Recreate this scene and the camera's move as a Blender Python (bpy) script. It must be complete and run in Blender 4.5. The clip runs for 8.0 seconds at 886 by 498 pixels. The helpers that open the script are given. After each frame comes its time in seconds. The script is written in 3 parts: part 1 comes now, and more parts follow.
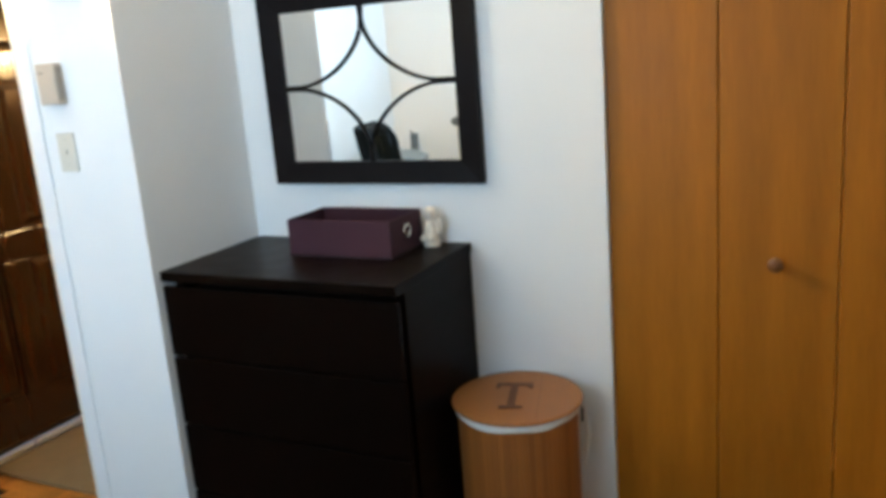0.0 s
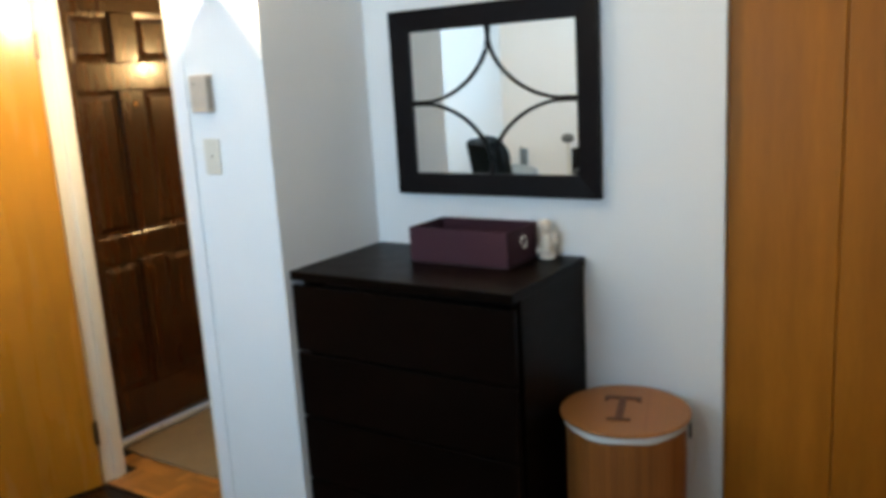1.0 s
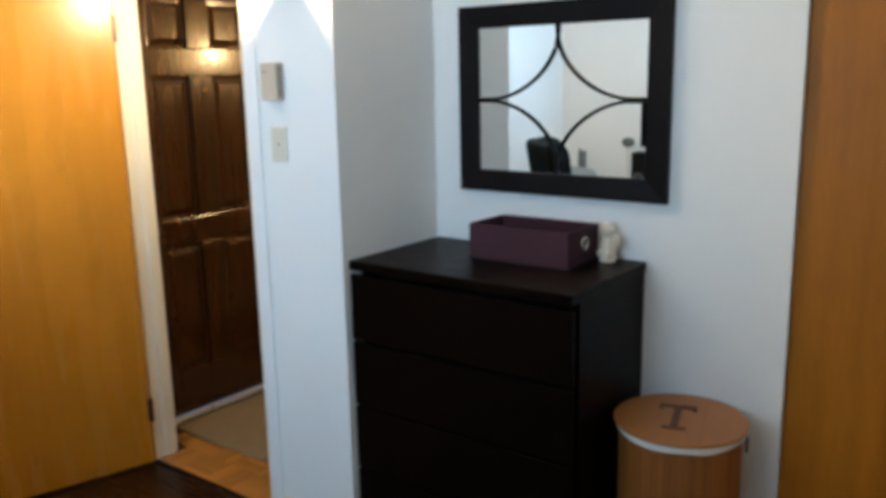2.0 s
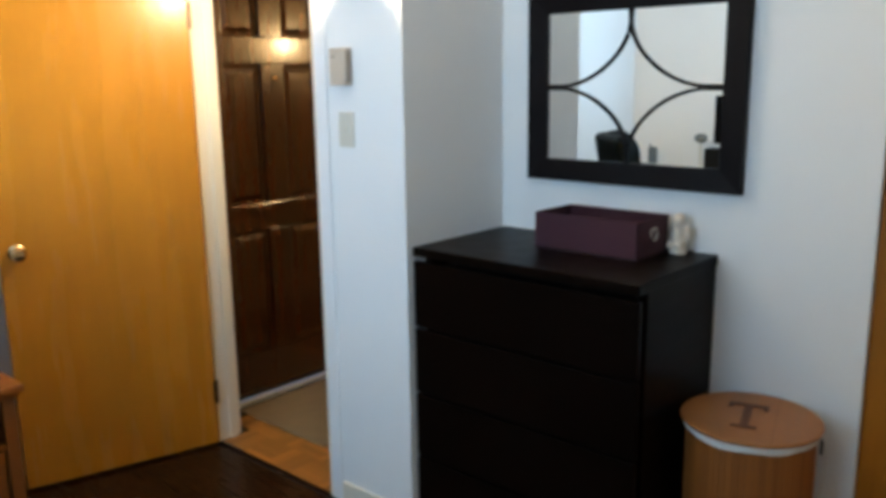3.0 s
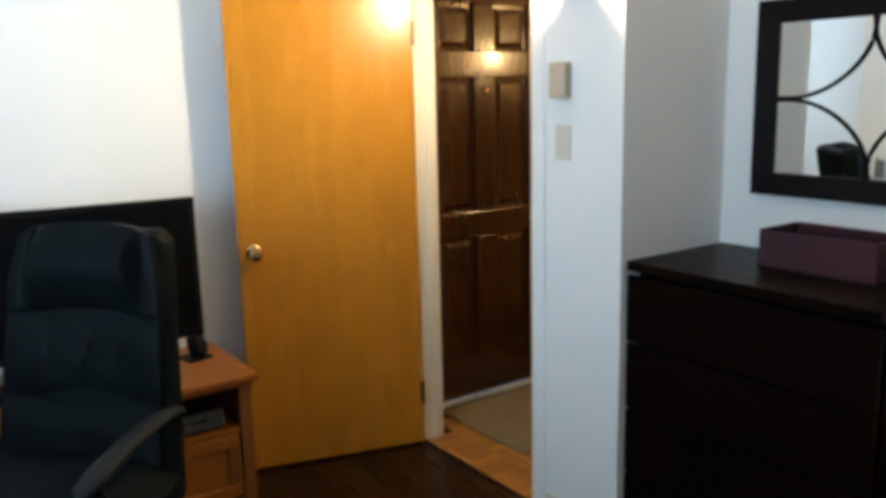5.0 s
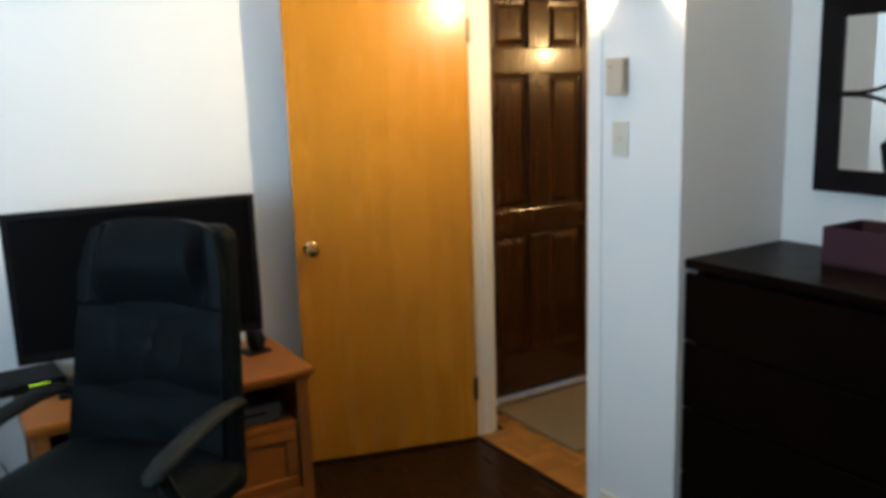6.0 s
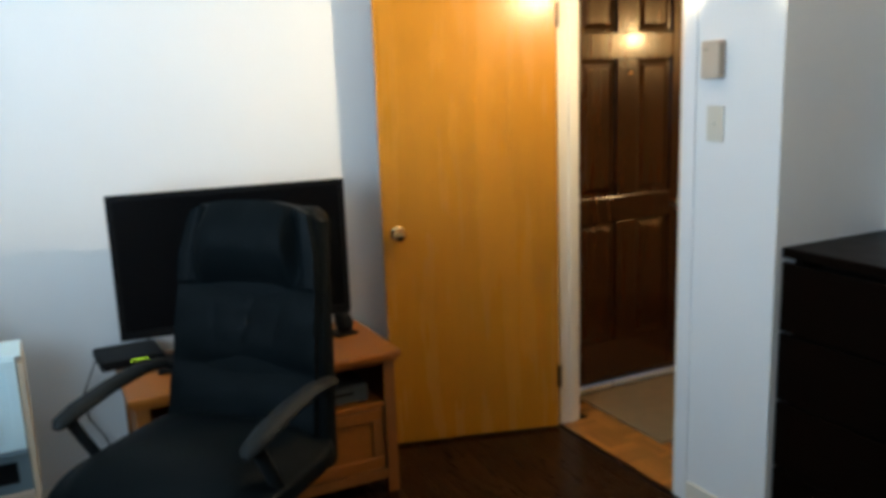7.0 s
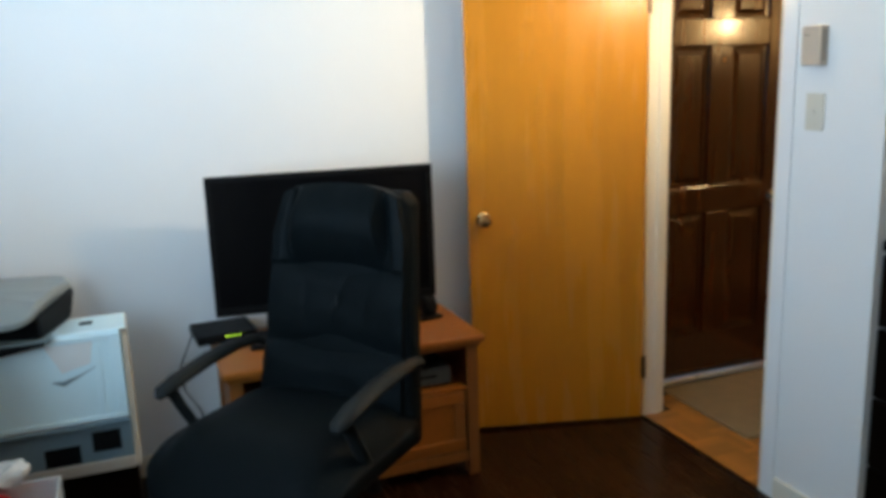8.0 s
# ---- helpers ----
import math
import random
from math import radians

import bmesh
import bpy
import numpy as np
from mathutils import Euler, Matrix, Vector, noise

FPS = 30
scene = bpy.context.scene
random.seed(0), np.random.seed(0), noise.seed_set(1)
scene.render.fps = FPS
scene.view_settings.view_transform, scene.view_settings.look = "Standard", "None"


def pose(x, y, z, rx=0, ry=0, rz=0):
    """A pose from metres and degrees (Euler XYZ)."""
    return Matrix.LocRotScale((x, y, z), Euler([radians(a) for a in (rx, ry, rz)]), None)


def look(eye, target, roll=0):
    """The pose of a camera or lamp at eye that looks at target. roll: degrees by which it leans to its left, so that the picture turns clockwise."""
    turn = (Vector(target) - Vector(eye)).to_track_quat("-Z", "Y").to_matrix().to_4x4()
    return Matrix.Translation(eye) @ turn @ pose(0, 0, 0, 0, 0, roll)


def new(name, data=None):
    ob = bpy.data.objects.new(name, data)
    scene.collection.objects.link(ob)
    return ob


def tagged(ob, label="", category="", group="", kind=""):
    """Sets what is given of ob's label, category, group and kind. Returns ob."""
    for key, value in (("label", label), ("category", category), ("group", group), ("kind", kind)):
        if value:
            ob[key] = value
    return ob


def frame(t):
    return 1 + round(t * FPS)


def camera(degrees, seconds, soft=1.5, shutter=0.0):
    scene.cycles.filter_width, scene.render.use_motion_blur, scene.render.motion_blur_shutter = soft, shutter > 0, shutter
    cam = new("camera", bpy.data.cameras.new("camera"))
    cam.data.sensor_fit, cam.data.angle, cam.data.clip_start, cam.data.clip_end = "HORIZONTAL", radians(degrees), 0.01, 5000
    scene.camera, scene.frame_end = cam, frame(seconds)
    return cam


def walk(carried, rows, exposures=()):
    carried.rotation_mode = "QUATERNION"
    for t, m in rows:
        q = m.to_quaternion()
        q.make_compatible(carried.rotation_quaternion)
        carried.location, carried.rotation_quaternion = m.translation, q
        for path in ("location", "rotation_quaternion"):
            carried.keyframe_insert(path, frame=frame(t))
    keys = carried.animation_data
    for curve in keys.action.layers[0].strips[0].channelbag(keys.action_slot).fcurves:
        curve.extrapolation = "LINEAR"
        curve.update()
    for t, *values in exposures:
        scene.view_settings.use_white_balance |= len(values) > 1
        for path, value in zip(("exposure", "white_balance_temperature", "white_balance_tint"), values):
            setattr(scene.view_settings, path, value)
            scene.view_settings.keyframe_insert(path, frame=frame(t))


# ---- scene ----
cam = camera(56.3, 8.0, soft=4.2, shutter=0.5)
PATH = [
    (0, (1.832, -2.227, 1.567), (0.951, -0.492, 1.106), -4.5),
    (0.5, (1.84, -2.288, 1.575), (0.896, -0.585, 1.118), -3.9),
    (1, (1.83, -2.338, 1.579), (0.743, -0.711, 1.168), -3.4),
    (1.5, (1.809, -2.361, 1.579), (0.666, -0.771, 1.17), -2.1),
    (3, (1.789, -2.341, 1.533), (0.485, -0.88, 1.122), -0.8),
    (3.5, (1.759, -2.338, 1.517), (0.371, -0.959, 1.103), -1.2),
    (4, (1.757, -2.387, 1.538), (0.285, -1.092, 1.142), -1.1),
    (4.5, (1.754, -2.412, 1.548), (0.2, -1.213, 1.163), -1.2),
    (6, (1.75, -2.45, 1.551), (0.081, -1.418, 1.165), -1.8),
    (6.5, (1.75, -2.466, 1.54), (0.036, -1.511, 1.152), -2.0),
    (7, (1.739, -2.486, 1.539), (-0.017, -1.618, 1.134), -2.1),
    (7.5, (1.747, -2.502, 1.536), (-0.047, -1.721, 1.12), -2.3),
    (8, (1.751, -2.519, 1.533), (-0.078, -1.828, 1.108), -2.0),
]
walk(cam, [(t, look(eye, target, roll)) for t, eye, target, roll in PATH],
     exposures=((0, 0.55, 6400, 10), (0.8, 0.36, 6350, 10), (1.5, 0.16, 6250, 10), (3, 0.10, 6150, 10), (3.5, 0.06, 6250, 10), (4.5, 0.0, 6500, 10), (6, -0.13, 6500, 10), (7, -0.15, 6450, 10), (8, -0.14, 6350, 10)))

# ---- light ----
world = bpy.data.worlds.new("world")
scene.world = world
world.use_nodes = True
sky = world.node_tree.nodes.new("ShaderNodeTexSky")
sky.sky_type = "NISHITA"
sky.sun_disc = False
sky.sun_elevation = radians(35)
sky.sun_rotation = radians(120)
world.node_tree.links.new(sky.outputs["Color"], world.node_tree.nodes["Background"].inputs["Color"])
world.node_tree.nodes["Background"].inputs["Strength"].default_value = 0.1


def lamp_area(name, m, sx, sy, watts, colour):
    d = bpy.data.lights.new(name, "AREA")
    d.shape, d.size, d.size_y, d.energy, d.color = "RECTANGLE", sx, sy, watts, colour
    ob = new(name, d)
    ob.matrix_world = m
    return ob


# daylight that comes in through the south window
lamp_area("window_daylight", look((0.50, -3.58, 1.55), (-2.9, 0, 4.0)), 1.3, 1.1, 46, (0.49, 0.76, 1.0)).data.spread = radians(150)
BULB = 1500.0
HALL_BULB = 260.0


# ---- materials ----
def material(name, colour, rough=0.6, spread=0.08, scale=8.0, stretch=(1, 1, 1), bump=0.0, fine=90.0, metal=0.0,
             coat=0.0, per_piece=0.0, second=None, spec=0.5):
    """A surface with stains at one scale and grain at a finer one."""
    m = bpy.data.materials.new(name)
    m.use_nodes = True
    nt = m.node_tree
    n, l = nt.nodes, nt.links
    b = n["Principled BSDF"]
    b.inputs["Roughness"].default_value = rough
    b.inputs["Metallic"].default_value = metal
    b.inputs["Coat Weight"].default_value = coat
    b.inputs["Coat Roughness"].default_value = 0.12
    b.inputs["Specular IOR Level"].default_value = spec
    tc = n.new("ShaderNodeTexCoord")
    mp = n.new("ShaderNodeMapping")
    mp.inputs["Scale"].default_value = stretch
    l.new(tc.outputs["Object"], mp.inputs["Vector"])
    big = n.new("ShaderNodeTexNoise")
    big.inputs["Scale"].default_value = scale
    big.inputs["Detail"].default_value = 5
    small = n.new("ShaderNodeTexNoise")
    small.inputs["Scale"].default_value = fine
    small.inputs["Detail"].default_value = 3
    for t in (big, small):
        l.new(mp.outputs["Vector"], t.inputs["Vector"])
    ramp = n.new("ShaderNodeMix")
    ramp.data_type = "RGBA"
    lo = second or tuple(c * (1 - 2 * spread) for c in colour)
    hi = tuple(min(1, c * (1 + spread)) for c in colour)
    ramp.inputs["A"].default_value = (*lo, 1)
    ramp.inputs["B"].default_value = (*hi, 1)
    add = n.new("ShaderNodeMath")
    add.operation = "MULTIPLY_ADD"
    add.inputs[1].default_value = 0.35
    l.new(small.outputs["Fac"], add.inputs[0])
    half = n.new("ShaderNodeMath")
    half.operation = "MULTIPLY"
    half.inputs[1].default_value = 0.75
    l.new(big.outputs["Fac"], half.inputs[0])
    l.new(half.outputs[0], add.inputs[2])
    l.new(add.outputs[0], ramp.inputs["Factor"])
    last = ramp.outputs["Result"]
    if per_piece:
        info = n.new("ShaderNodeObjectInfo")
        hsv = n.new("ShaderNodeHueSaturation")
        rng = n.new("ShaderNodeMapRange")
        rng.inputs["To Min"].default_value = 1 - per_piece
        rng.inputs["To Max"].default_value = 1 + per_piece
        l.new(info.outputs["Random"], rng.inputs["Value"])
        l.new(rng.outputs["Result"], hsv.inputs["Value"])
        l.new(last, hsv.inputs["Color"])
        last = hsv.outputs["Color"]
    l.new(last, b.inputs["Base Color"])
    if bump:
        bp = n.new("ShaderNodeBump")
        bp.inputs["Strength"].default_value = bump
        bp.inputs["Distance"].default_value = 0.004
        l.new(add.outputs[0], bp.inputs["Height"])
        l.new(bp.outputs["Normal"], b.inputs["Normal"])
    rr = n.new("ShaderNodeMapRange")
    rr.inputs["To Min"].default_value = max(0.02, rough - 0.08)
    rr.inputs["To Max"].default_value = min(1, rough + 0.08)
    l.new(big.outputs["Fac"], rr.inputs["Value"])
    l.new(rr.outputs["Result"], b.inputs["Roughness"])
    return m


def glowing(name, colour, strength):
    m = bpy.data.materials.new(name)
    m.use_nodes = True
    b = m.node_tree.nodes["Principled BSDF"]
    b.inputs["Base Color"].default_value = (*colour, 1)
    b.inputs["Emission Color"].default_value = (*colour, 1)
    b.inputs["Emission Strength"].default_value = strength
    return m


def glass(name):
    m = bpy.data.materials.new(name)
    m.use_nodes = True
    b = m.node_tree.nodes["Principled BSDF"]
    b.inputs["Roughness"].default_value = 0.02
    b.inputs["Transmission Weight"].default_value = 1.0
    return m


WALL = material("wall_paint", (0.80, 0.80, 0.80), 0.75, 0.02, 2.5, bump=0.06, fine=160)
HALLPAINT = material("beige_hall_paint", (0.58, 0.46, 0.29), 0.7, 0.03, 3, bump=0.06, fine=160)
CEIL = material("ceiling_paint", (0.80, 0.80, 0.79), 0.85, 0.02, 3, bump=0.15, fine=120)
TRIM = material("trim_paint", (0.76, 0.70, 0.59), 0.4, 0.03, 5, bump=0.03)
FLOOR = material("dark_laminate", (0.021, 0.0068, 0.0021), 0.26, 0.25, 6, (1, 14, 1), 0.05, 60, per_piece=0.25, spec=0.2)
FLOORBED = material("floor_joint", (0.012, 0.008, 0.006), 0.7, 0.2)
PARQ = material("oak_parquet", (0.40, 0.175, 0.036), 0.35, 0.16, 9, (1, 6, 1), 0.05, 70, per_piece=0.28)
MAT = material("entry_mat", (0.25, 0.185, 0.10), 0.95, 0.15, 14, bump=0.6, fine=350)
DOORWOOD = material("varnished_birch_door", (0.47, 0.187, 0.012), 0.27, 0.12, 2.6, (6, 6, 0.5), 0.02, 26, spec=0.4)
CLOSETWOOD = material("varnished_closet_wood", (0.41, 0.140, 0.007), 0.5, 0.30, 2.4, (6, 6, 0.45), 0.02, 26, per_piece=0.05, spec=0.25)
BROWNDOOR = material("dark_glossy_door_wood", (0.048, 0.0155, 0.0034), 0.20, 0.3, 3.0, (8, 8, 0.8), 0.006, 30, coat=0.35, spec=0.5)
ESPRESSO = material("espresso_veneer", (0.0048, 0.0023, 0.0013), 0.36, 0.22, 4.0, (3, 3, 9), 0.02, 50, spec=0.05)
GAP = material("drawer_gap", (0.006, 0.005, 0.004), 0.8, 0.1)
MFRAME = material("mirror_frame_wood", (0.006, 0.0038, 0.004), 0.45, 0.2, 6, (4, 4, 4), 0.05, 50, spec=0.1)
KNOBWOOD = material("brown_turned_wood", (0.17, 0.062, 0.014), 0.4, 0.15, 20)
MIRROR = material("mirror_glass", (0.93, 0.95, 0.94), 0.01, 0.0, metal=1.0)
MIRROR.node_tree.links.remove(MIRROR.node_tree.nodes["Principled BSDF"].inputs["Roughness"].links[0])
MIRROR.node_tree.nodes["Principled BSDF"].inputs["Roughness"].default_value = 0.0
BURG = material("burgundy_fabric", (0.042, 0.008, 0.018), 0.85, 0.15, 12, bump=0.5, fine=420)
BURGIN = material("dark_box_lining", (0.022, 0.007, 0.012), 0.9, 0.15, 12)
CHROME = material("worn_chrome", (0.72, 0.70, 0.66), 0.18, 0.06, 10, metal=1.0)
BRASS = material("aged_brass", (0.52, 0.33, 0.15), 0.2, 0.1, 14, metal=1.0)
BRONZE = material("dark_bronze", (0.11, 0.065, 0.03), 0.35, 0.2, 14, metal=0.7)
PORC = material("cream_bisque", (0.72, 0.62, 0.52), 0.55, 0.10, 22, bump=0.1)
BAMBOO = material("bamboo", (0.30, 0.098, 0.016), 0.5, 0.14, 7, (6, 6, 0.8), 0.05, 40, per_piece=0.14)
BAMBOOLID = material("bamboo_lid", (0.38, 0.140, 0.030), 0.45, 0.12, 5, (9, 1, 1), 0.05, 40)
BURNT = material("burnt_wood_mark", (0.13, 0.045, 0.016), 0.6, 0.2, 30)
LINER = material("white_cotton", (0.78, 0.76, 0.72), 0.9, 0.06, 20, bump=0.5, fine=260)
PLATE = material("almond_plastic", (0.62, 0.585, 0.50), 0.45, 0.05, 10)
THERMO = material("beige_thermostat_plastic", (0.52, 0.43, 0.34), 0.5, 0.08, 12)
# darker beige for the dial and for the shade painted on the case's side
THERMODK = material("thermostat_dial_and_side_shade", (0.33, 0.27, 0.22), 0.6, 0.1)
LEATHER = material("black_leather", (0.0034, 0.0051, 0.0058), 0.5, 0.3, 9, bump=0.3, fine=200, spec=0.045)
LEATHERSEAM = material("black_leather_piping", (0.003, 0.003, 0.004), 0.7, 0.2, 20)
BLACKPL = material("black_plastic", (0.004, 0.004, 0.0045), 0.55, 0.12, 20, bump=0.1, fine=300, spec=0.12)
ARMPL = material("charcoal_arm_plastic", (0.012, 0.0135, 0.0135), 0.55, 0.12, 20, bump=0.15, fine=300, spec=0.1)
SCREEN = material("tv_screen", (0.003, 0.003, 0.0035), 0.35, 0.05, 2, spec=0.06)
OAK = material("honey_oak", (0.28, 0.088, 0.010), 0.42, 0.16, 4, (1.5, 9, 9), 0.06, 36, spec=0.4)
OAKV = material("honey_oak_upright", (0.23, 0.080, 0.017), 0.42, 0.16, 4, (9, 9, 1.2), 0.06, 36, spec=0.4)
GREYBOX = material("grey_plastic_case", (0.05, 0.055, 0.055), 0.5, 0.1, 9)
LED = glowing("green_led", (0.55, 1.0, 0.05), 3.0)
SILVER = material("silver_printer_plastic", (0.21, 0.235, 0.235), 0.35, 0.06, 8)
PALEWOOD = material("pale_maple_board", (0.60, 0.49, 0.36), 0.55, 0.1, 5, (1, 8, 8), 0.05, 40)
FROST = material("frosted_plastic", (0.75, 0.93, 0.98), 0.3, 0.04, 4, bump=0.08)
RAIL = material("blue_grey_rail", (0.17, 0.235, 0.27), 0.4, 0.1, 8)
FROSTIN = material("stored_paper", (0.70, 0.74, 0.74), 0.8, 0.12, 7)
TEAL = material("grey_teal_plastic", (0.18, 0.25, 0.27), 0.4, 0.1, 8)
SILL = material("pale_metal_sill", (0.80, 0.77, 0.70), 0.3, 0.08, 9, metal=0.35)
PAPER = material("white_paper", (0.80, 0.80, 0.78), 0.85, 0.04, 10)
RED = material("red_plastic", (0.55, 0.02, 0.03), 0.5, 0.1, 10)
CRUMPLE = material("crumpled_plastic", (0.62, 0.64, 0.64), 0.25, 0.1, 12)
PHONEM = material("grey_phone_plastic", (0.12, 0.13, 0.13), 0.4, 0.1, 15)
BULBM = glowing("warm_bulb", (1.0, 0.81, 0.51), BULB)
HALLBULBM = glowing("warm_hall_bulb", (1.0, 0.66, 0.30), HALL_BULB)
PANEGL = glass("window_glass")


# ---- mesh helpers ----
def box(bm, x0, y0, z0, x1, y1, z1, bev=0.0, seg=2):
    r = bmesh.ops.create_cube(bm, size=1)
    bmesh.ops.transform(bm, verts=r["verts"], matrix=Matrix.Translation(((x0 + x1) / 2, (y0 + y1) / 2, (z0 + z1) / 2))
                        @ Matrix.Diagonal((x1 - x0, y1 - y0, z1 - z0, 1)))
    if bev:
        es = {e for v in r["verts"] for e in v.link_edges}
        bmesh.ops.bevel(bm, geom=list(es), offset=bev, segments=seg, profile=0.5, affect="EDGES")
    return bm


def boxes(*bs, bev=0.0):
    bm = bmesh.new()
    for b in bs:
        box(bm, *b, bev=bev)
    return bm


def tube(bm, pts, r, n=10, close=False, flat=(1, 1)):
    """A round bar through points; r may be one radius or one for each point. flat squeezes it sideways and up."""
    pts = [Vector(p) for p in pts]
    rs = r if isinstance(r, (list, tuple)) else [r] * len(pts)
    rings = []
    for i, p in enumerate(pts):
        a = pts[i - 1] if i else (pts[-1] if close else p)
        b = pts[i + 1] if i + 1 < len(pts) else (pts[0] if close else p)
        d = (b - a).normalized()
        up = Vector((0, 0, 1)) if abs(d.z) < 0.95 else Vector((1, 0, 0))
        s = d.cross(up).normalized()
        u = s.cross(d).normalized()
        rings.append([bm.verts.new(p + rs[i] * (flat[0] * math.cos(q) * s + flat[1] * math.sin(q) * u))
                      for q in (2 * math.pi * k / n for k in range(n))])
    m = len(rings)
    for i in range(m if close else m - 1):
        A, B = rings[i], rings[(i + 1) % m]
        for k in range(n):
            bm.faces.new((A[k], A[(k + 1) % n], B[(k + 1) % n], B[k]))
    if not close:
        bm.faces.new(rings[0][::-1])
        bm.faces.new(rings[-1])
    return bm


def lathe(bm, prof, n=32, x=0.0, y=0.0):
    """A turned body from (radius, height) pairs, from the bottom up."""
    rings = []
    for r, z in prof:
        rings.append([bm.verts.new((x + max(r, 1e-4) * math.cos(2 * math.pi * k / n), y + max(r, 1e-4) * math.sin(2 * math.pi * k / n), z))
                      for k in range(n)])
    for A, B in zip(rings, rings[1:]):
        for k in range(n):
            bm.faces.new((A[k], A[(k + 1) % n], B[(k + 1) % n], B[k]))
    bm.faces.new(rings[0][::-1])
    bm.faces.new(rings[-1])
    return bm


def cushion(bm, x0, y0, z0, x1, y1, z1, bulge=0.02, axis=2, n=10, bev=0.03):
    """A padded block: a rounded box whose broad faces swell along axis."""
    b2 = bmesh.new()
    box(b2, x0, y0, z0, x1, y1, z1)
    bmesh.ops.subdivide_edges(b2, edges=b2.edges[:], cuts=n, use_grid_fill=True)
    c = Vector(((x0 + x1) / 2, (y0 + y1) / 2, (z0 + z1) / 2))
    h = Vector(((x1 - x0) / 2, (y1 - y0) / 2, (z1 - z0) / 2))
    for v in b2.verts:
        q = Vector(((v.co[i] - c[i]) / h[i] for i in range(3)))
        o = [i for i in range(3) if i != axis]
        edge = (1 - abs(q[o[0]]) ** 4) * (1 - abs(q[o[1]]) ** 4)
        v.co[axis] += (1 if q[axis] > 0 else -1) * abs(q[axis]) * (bulge * edge - bev * 0.5 * (1 - edge))
        for i in o:
            j = [k for k in range(3) if k != i]
            pull = abs(q[j[0]]) ** 6 + abs(q[j[1]]) ** 6
            v.co[i] -= (1 if q[i] > 0 else -1) * bev * 0.5 * min(1.5, pull) * abs(q[i]) ** 3
    me = bpy.data.meshes.new("tmp")
    b2.to_mesh(me)
    bm.from_mesh(me)
    b2.free()
    bpy.data.meshes.remove(me)
    return bm


def mesh_of(name, bm, mat, smooth=False):
    bmesh.ops.recalc_face_normals(bm, faces=bm.faces[:])
    me = bpy.data.meshes.new(name)
    bm.to_mesh(me)
    bm.free()
    me.materials.append(mat)
    if smooth:
        me.shade_smooth()
        me.set_sharp_from_angle(angle=radians(40))
        sizes = sorted(p.area for p in me.polygons)
        flat = 12 * sizes[len(sizes) // 2]          # broad plane faces keep their own normal
        for p in me.polygons:
            p.use_smooth = len(sizes) > 200 or p.area < flat
    return me


def part(name, bm, mat, parent, label="", smooth=False):
    ob = new(name, mesh_of(name, bm, mat, smooth))
    ob.parent = parent
    if label:
        tagged(ob, label)
    return ob


def thing(name, m, label, category, group=""):
    ob = new(name)
    ob.empty_display_size = 0.1
    ob.matrix_world = m
    return tagged(ob, label, category, group)


def setting(name, bm, mat, label, category):
    return tagged(new(name, mesh_of(name, bm, mat)), label, category, kind="structure")


# ---- the setting ----
H = 2.42
XW, XE, YS = -1.50, 2.72, -3.60
NX, PY, PL, JX = -0.008, -0.50, -0.413, -1.17   # niche wall, doorway wall's face, opening's two sides
TW = 0.10
CX0, CX1, CH = 1.222, 2.402, 2.05

north = boxes((NX, 0, 0, CX0, 0.12, H), (CX0, 0, CH, CX1, 0.12, H), (CX1, 0, 0, XE, 0.12, H))
wall_north = setting("wall_north", north, WALL, "smooth white painted wall behind the dresser and mirror", "wall")
setting("wall_niche", boxes((NX - TW, PY + TW, 0, NX, 0.12, H)), WALL, "white painted return wall beside the dresser", "wall")
setting("wall_doorway", boxes((PL, PY, 0, NX, PY + TW, H), (JX, PY, 2.06, PL, PY + TW, H), (XW, PY, 0, JX, PY + TW, H)),
        WALL, "white painted wall pier beside the open doorway", "wall")
setting("wall_west", boxes((XW - 0.12, YS - 0.12, 0, XW, PY + TW, H)), WALL, "white painted wall behind the television", "wall")
WX0, WX1, WZ0, WZ1 = -0.18, 1.18, 0.98, 2.12
setting("wall_south", boxes((XW, YS - 0.12, 0, WX0, YS, H), (WX1, YS - 0.12, 0, XE, YS, H), (WX0, YS - 0.12, 0, WX1, YS, WZ0),
                            (WX0, YS - 0.12, WZ1, WX1, YS, H)), WALL, "white painted wall with the window", "wall")
setting("wall_east", boxes((XE, YS - 0.12, 0, XE + 0.12, 0.9, H)), WALL, "plain white painted side wall", "wall")
setting("closet_wall", boxes((CX0 - 0.12, 0.78, 0, XE, 0.9, H), (CX0 - 0.12, 0.12, 0, CX0, 0.78, H)), WALL, "plain white inside of the closet", "wall")
HX, HY, HW = NX - TW, 1.36, -1.45
setting("hall_wall_east", boxes((HX, 0.12, 0, HX + 0.1, HY, H)), HALLPAINT, "beige painted hall wall with the lamp", "wall")
setting("hall_wall_north", boxes((HW - 0.12, HY, 0, HX + 0.1, HY + 0.1, H)), HALLPAINT, "plain beige painted hall wall", "wall")
DY0, DY1 = -0.30, 0.45
setting("hall_wall_west", boxes((HW - 0.12, PY + TW, 0, HW, DY0 - 0.01, H), (HW - 0.12, DY1 + 0.01, 0, HW, HY, H), (HW - 0.12, DY0 - 0.01, 2.05, HW, DY1 + 0.01, H)),
        HALLPAINT, "beige hall wall around the entrance door", "wall")
setting("ceiling", boxes((XW - 0.12, YS - 0.12, H, XE + 0.12, 1.5, H + 0.1)), CEIL, "plain white flat ceiling", "ceiling")
floor = setting("floor", boxes((XW - 0.12, YS - 0.12, -0.06, XE + 0.12, PY, -0.006), (NX - TW, PY, -0.06, XE + 0.12, 0.9, -0.006)), FLOORBED, "dark brown glossy laminate plank floor", "floor")
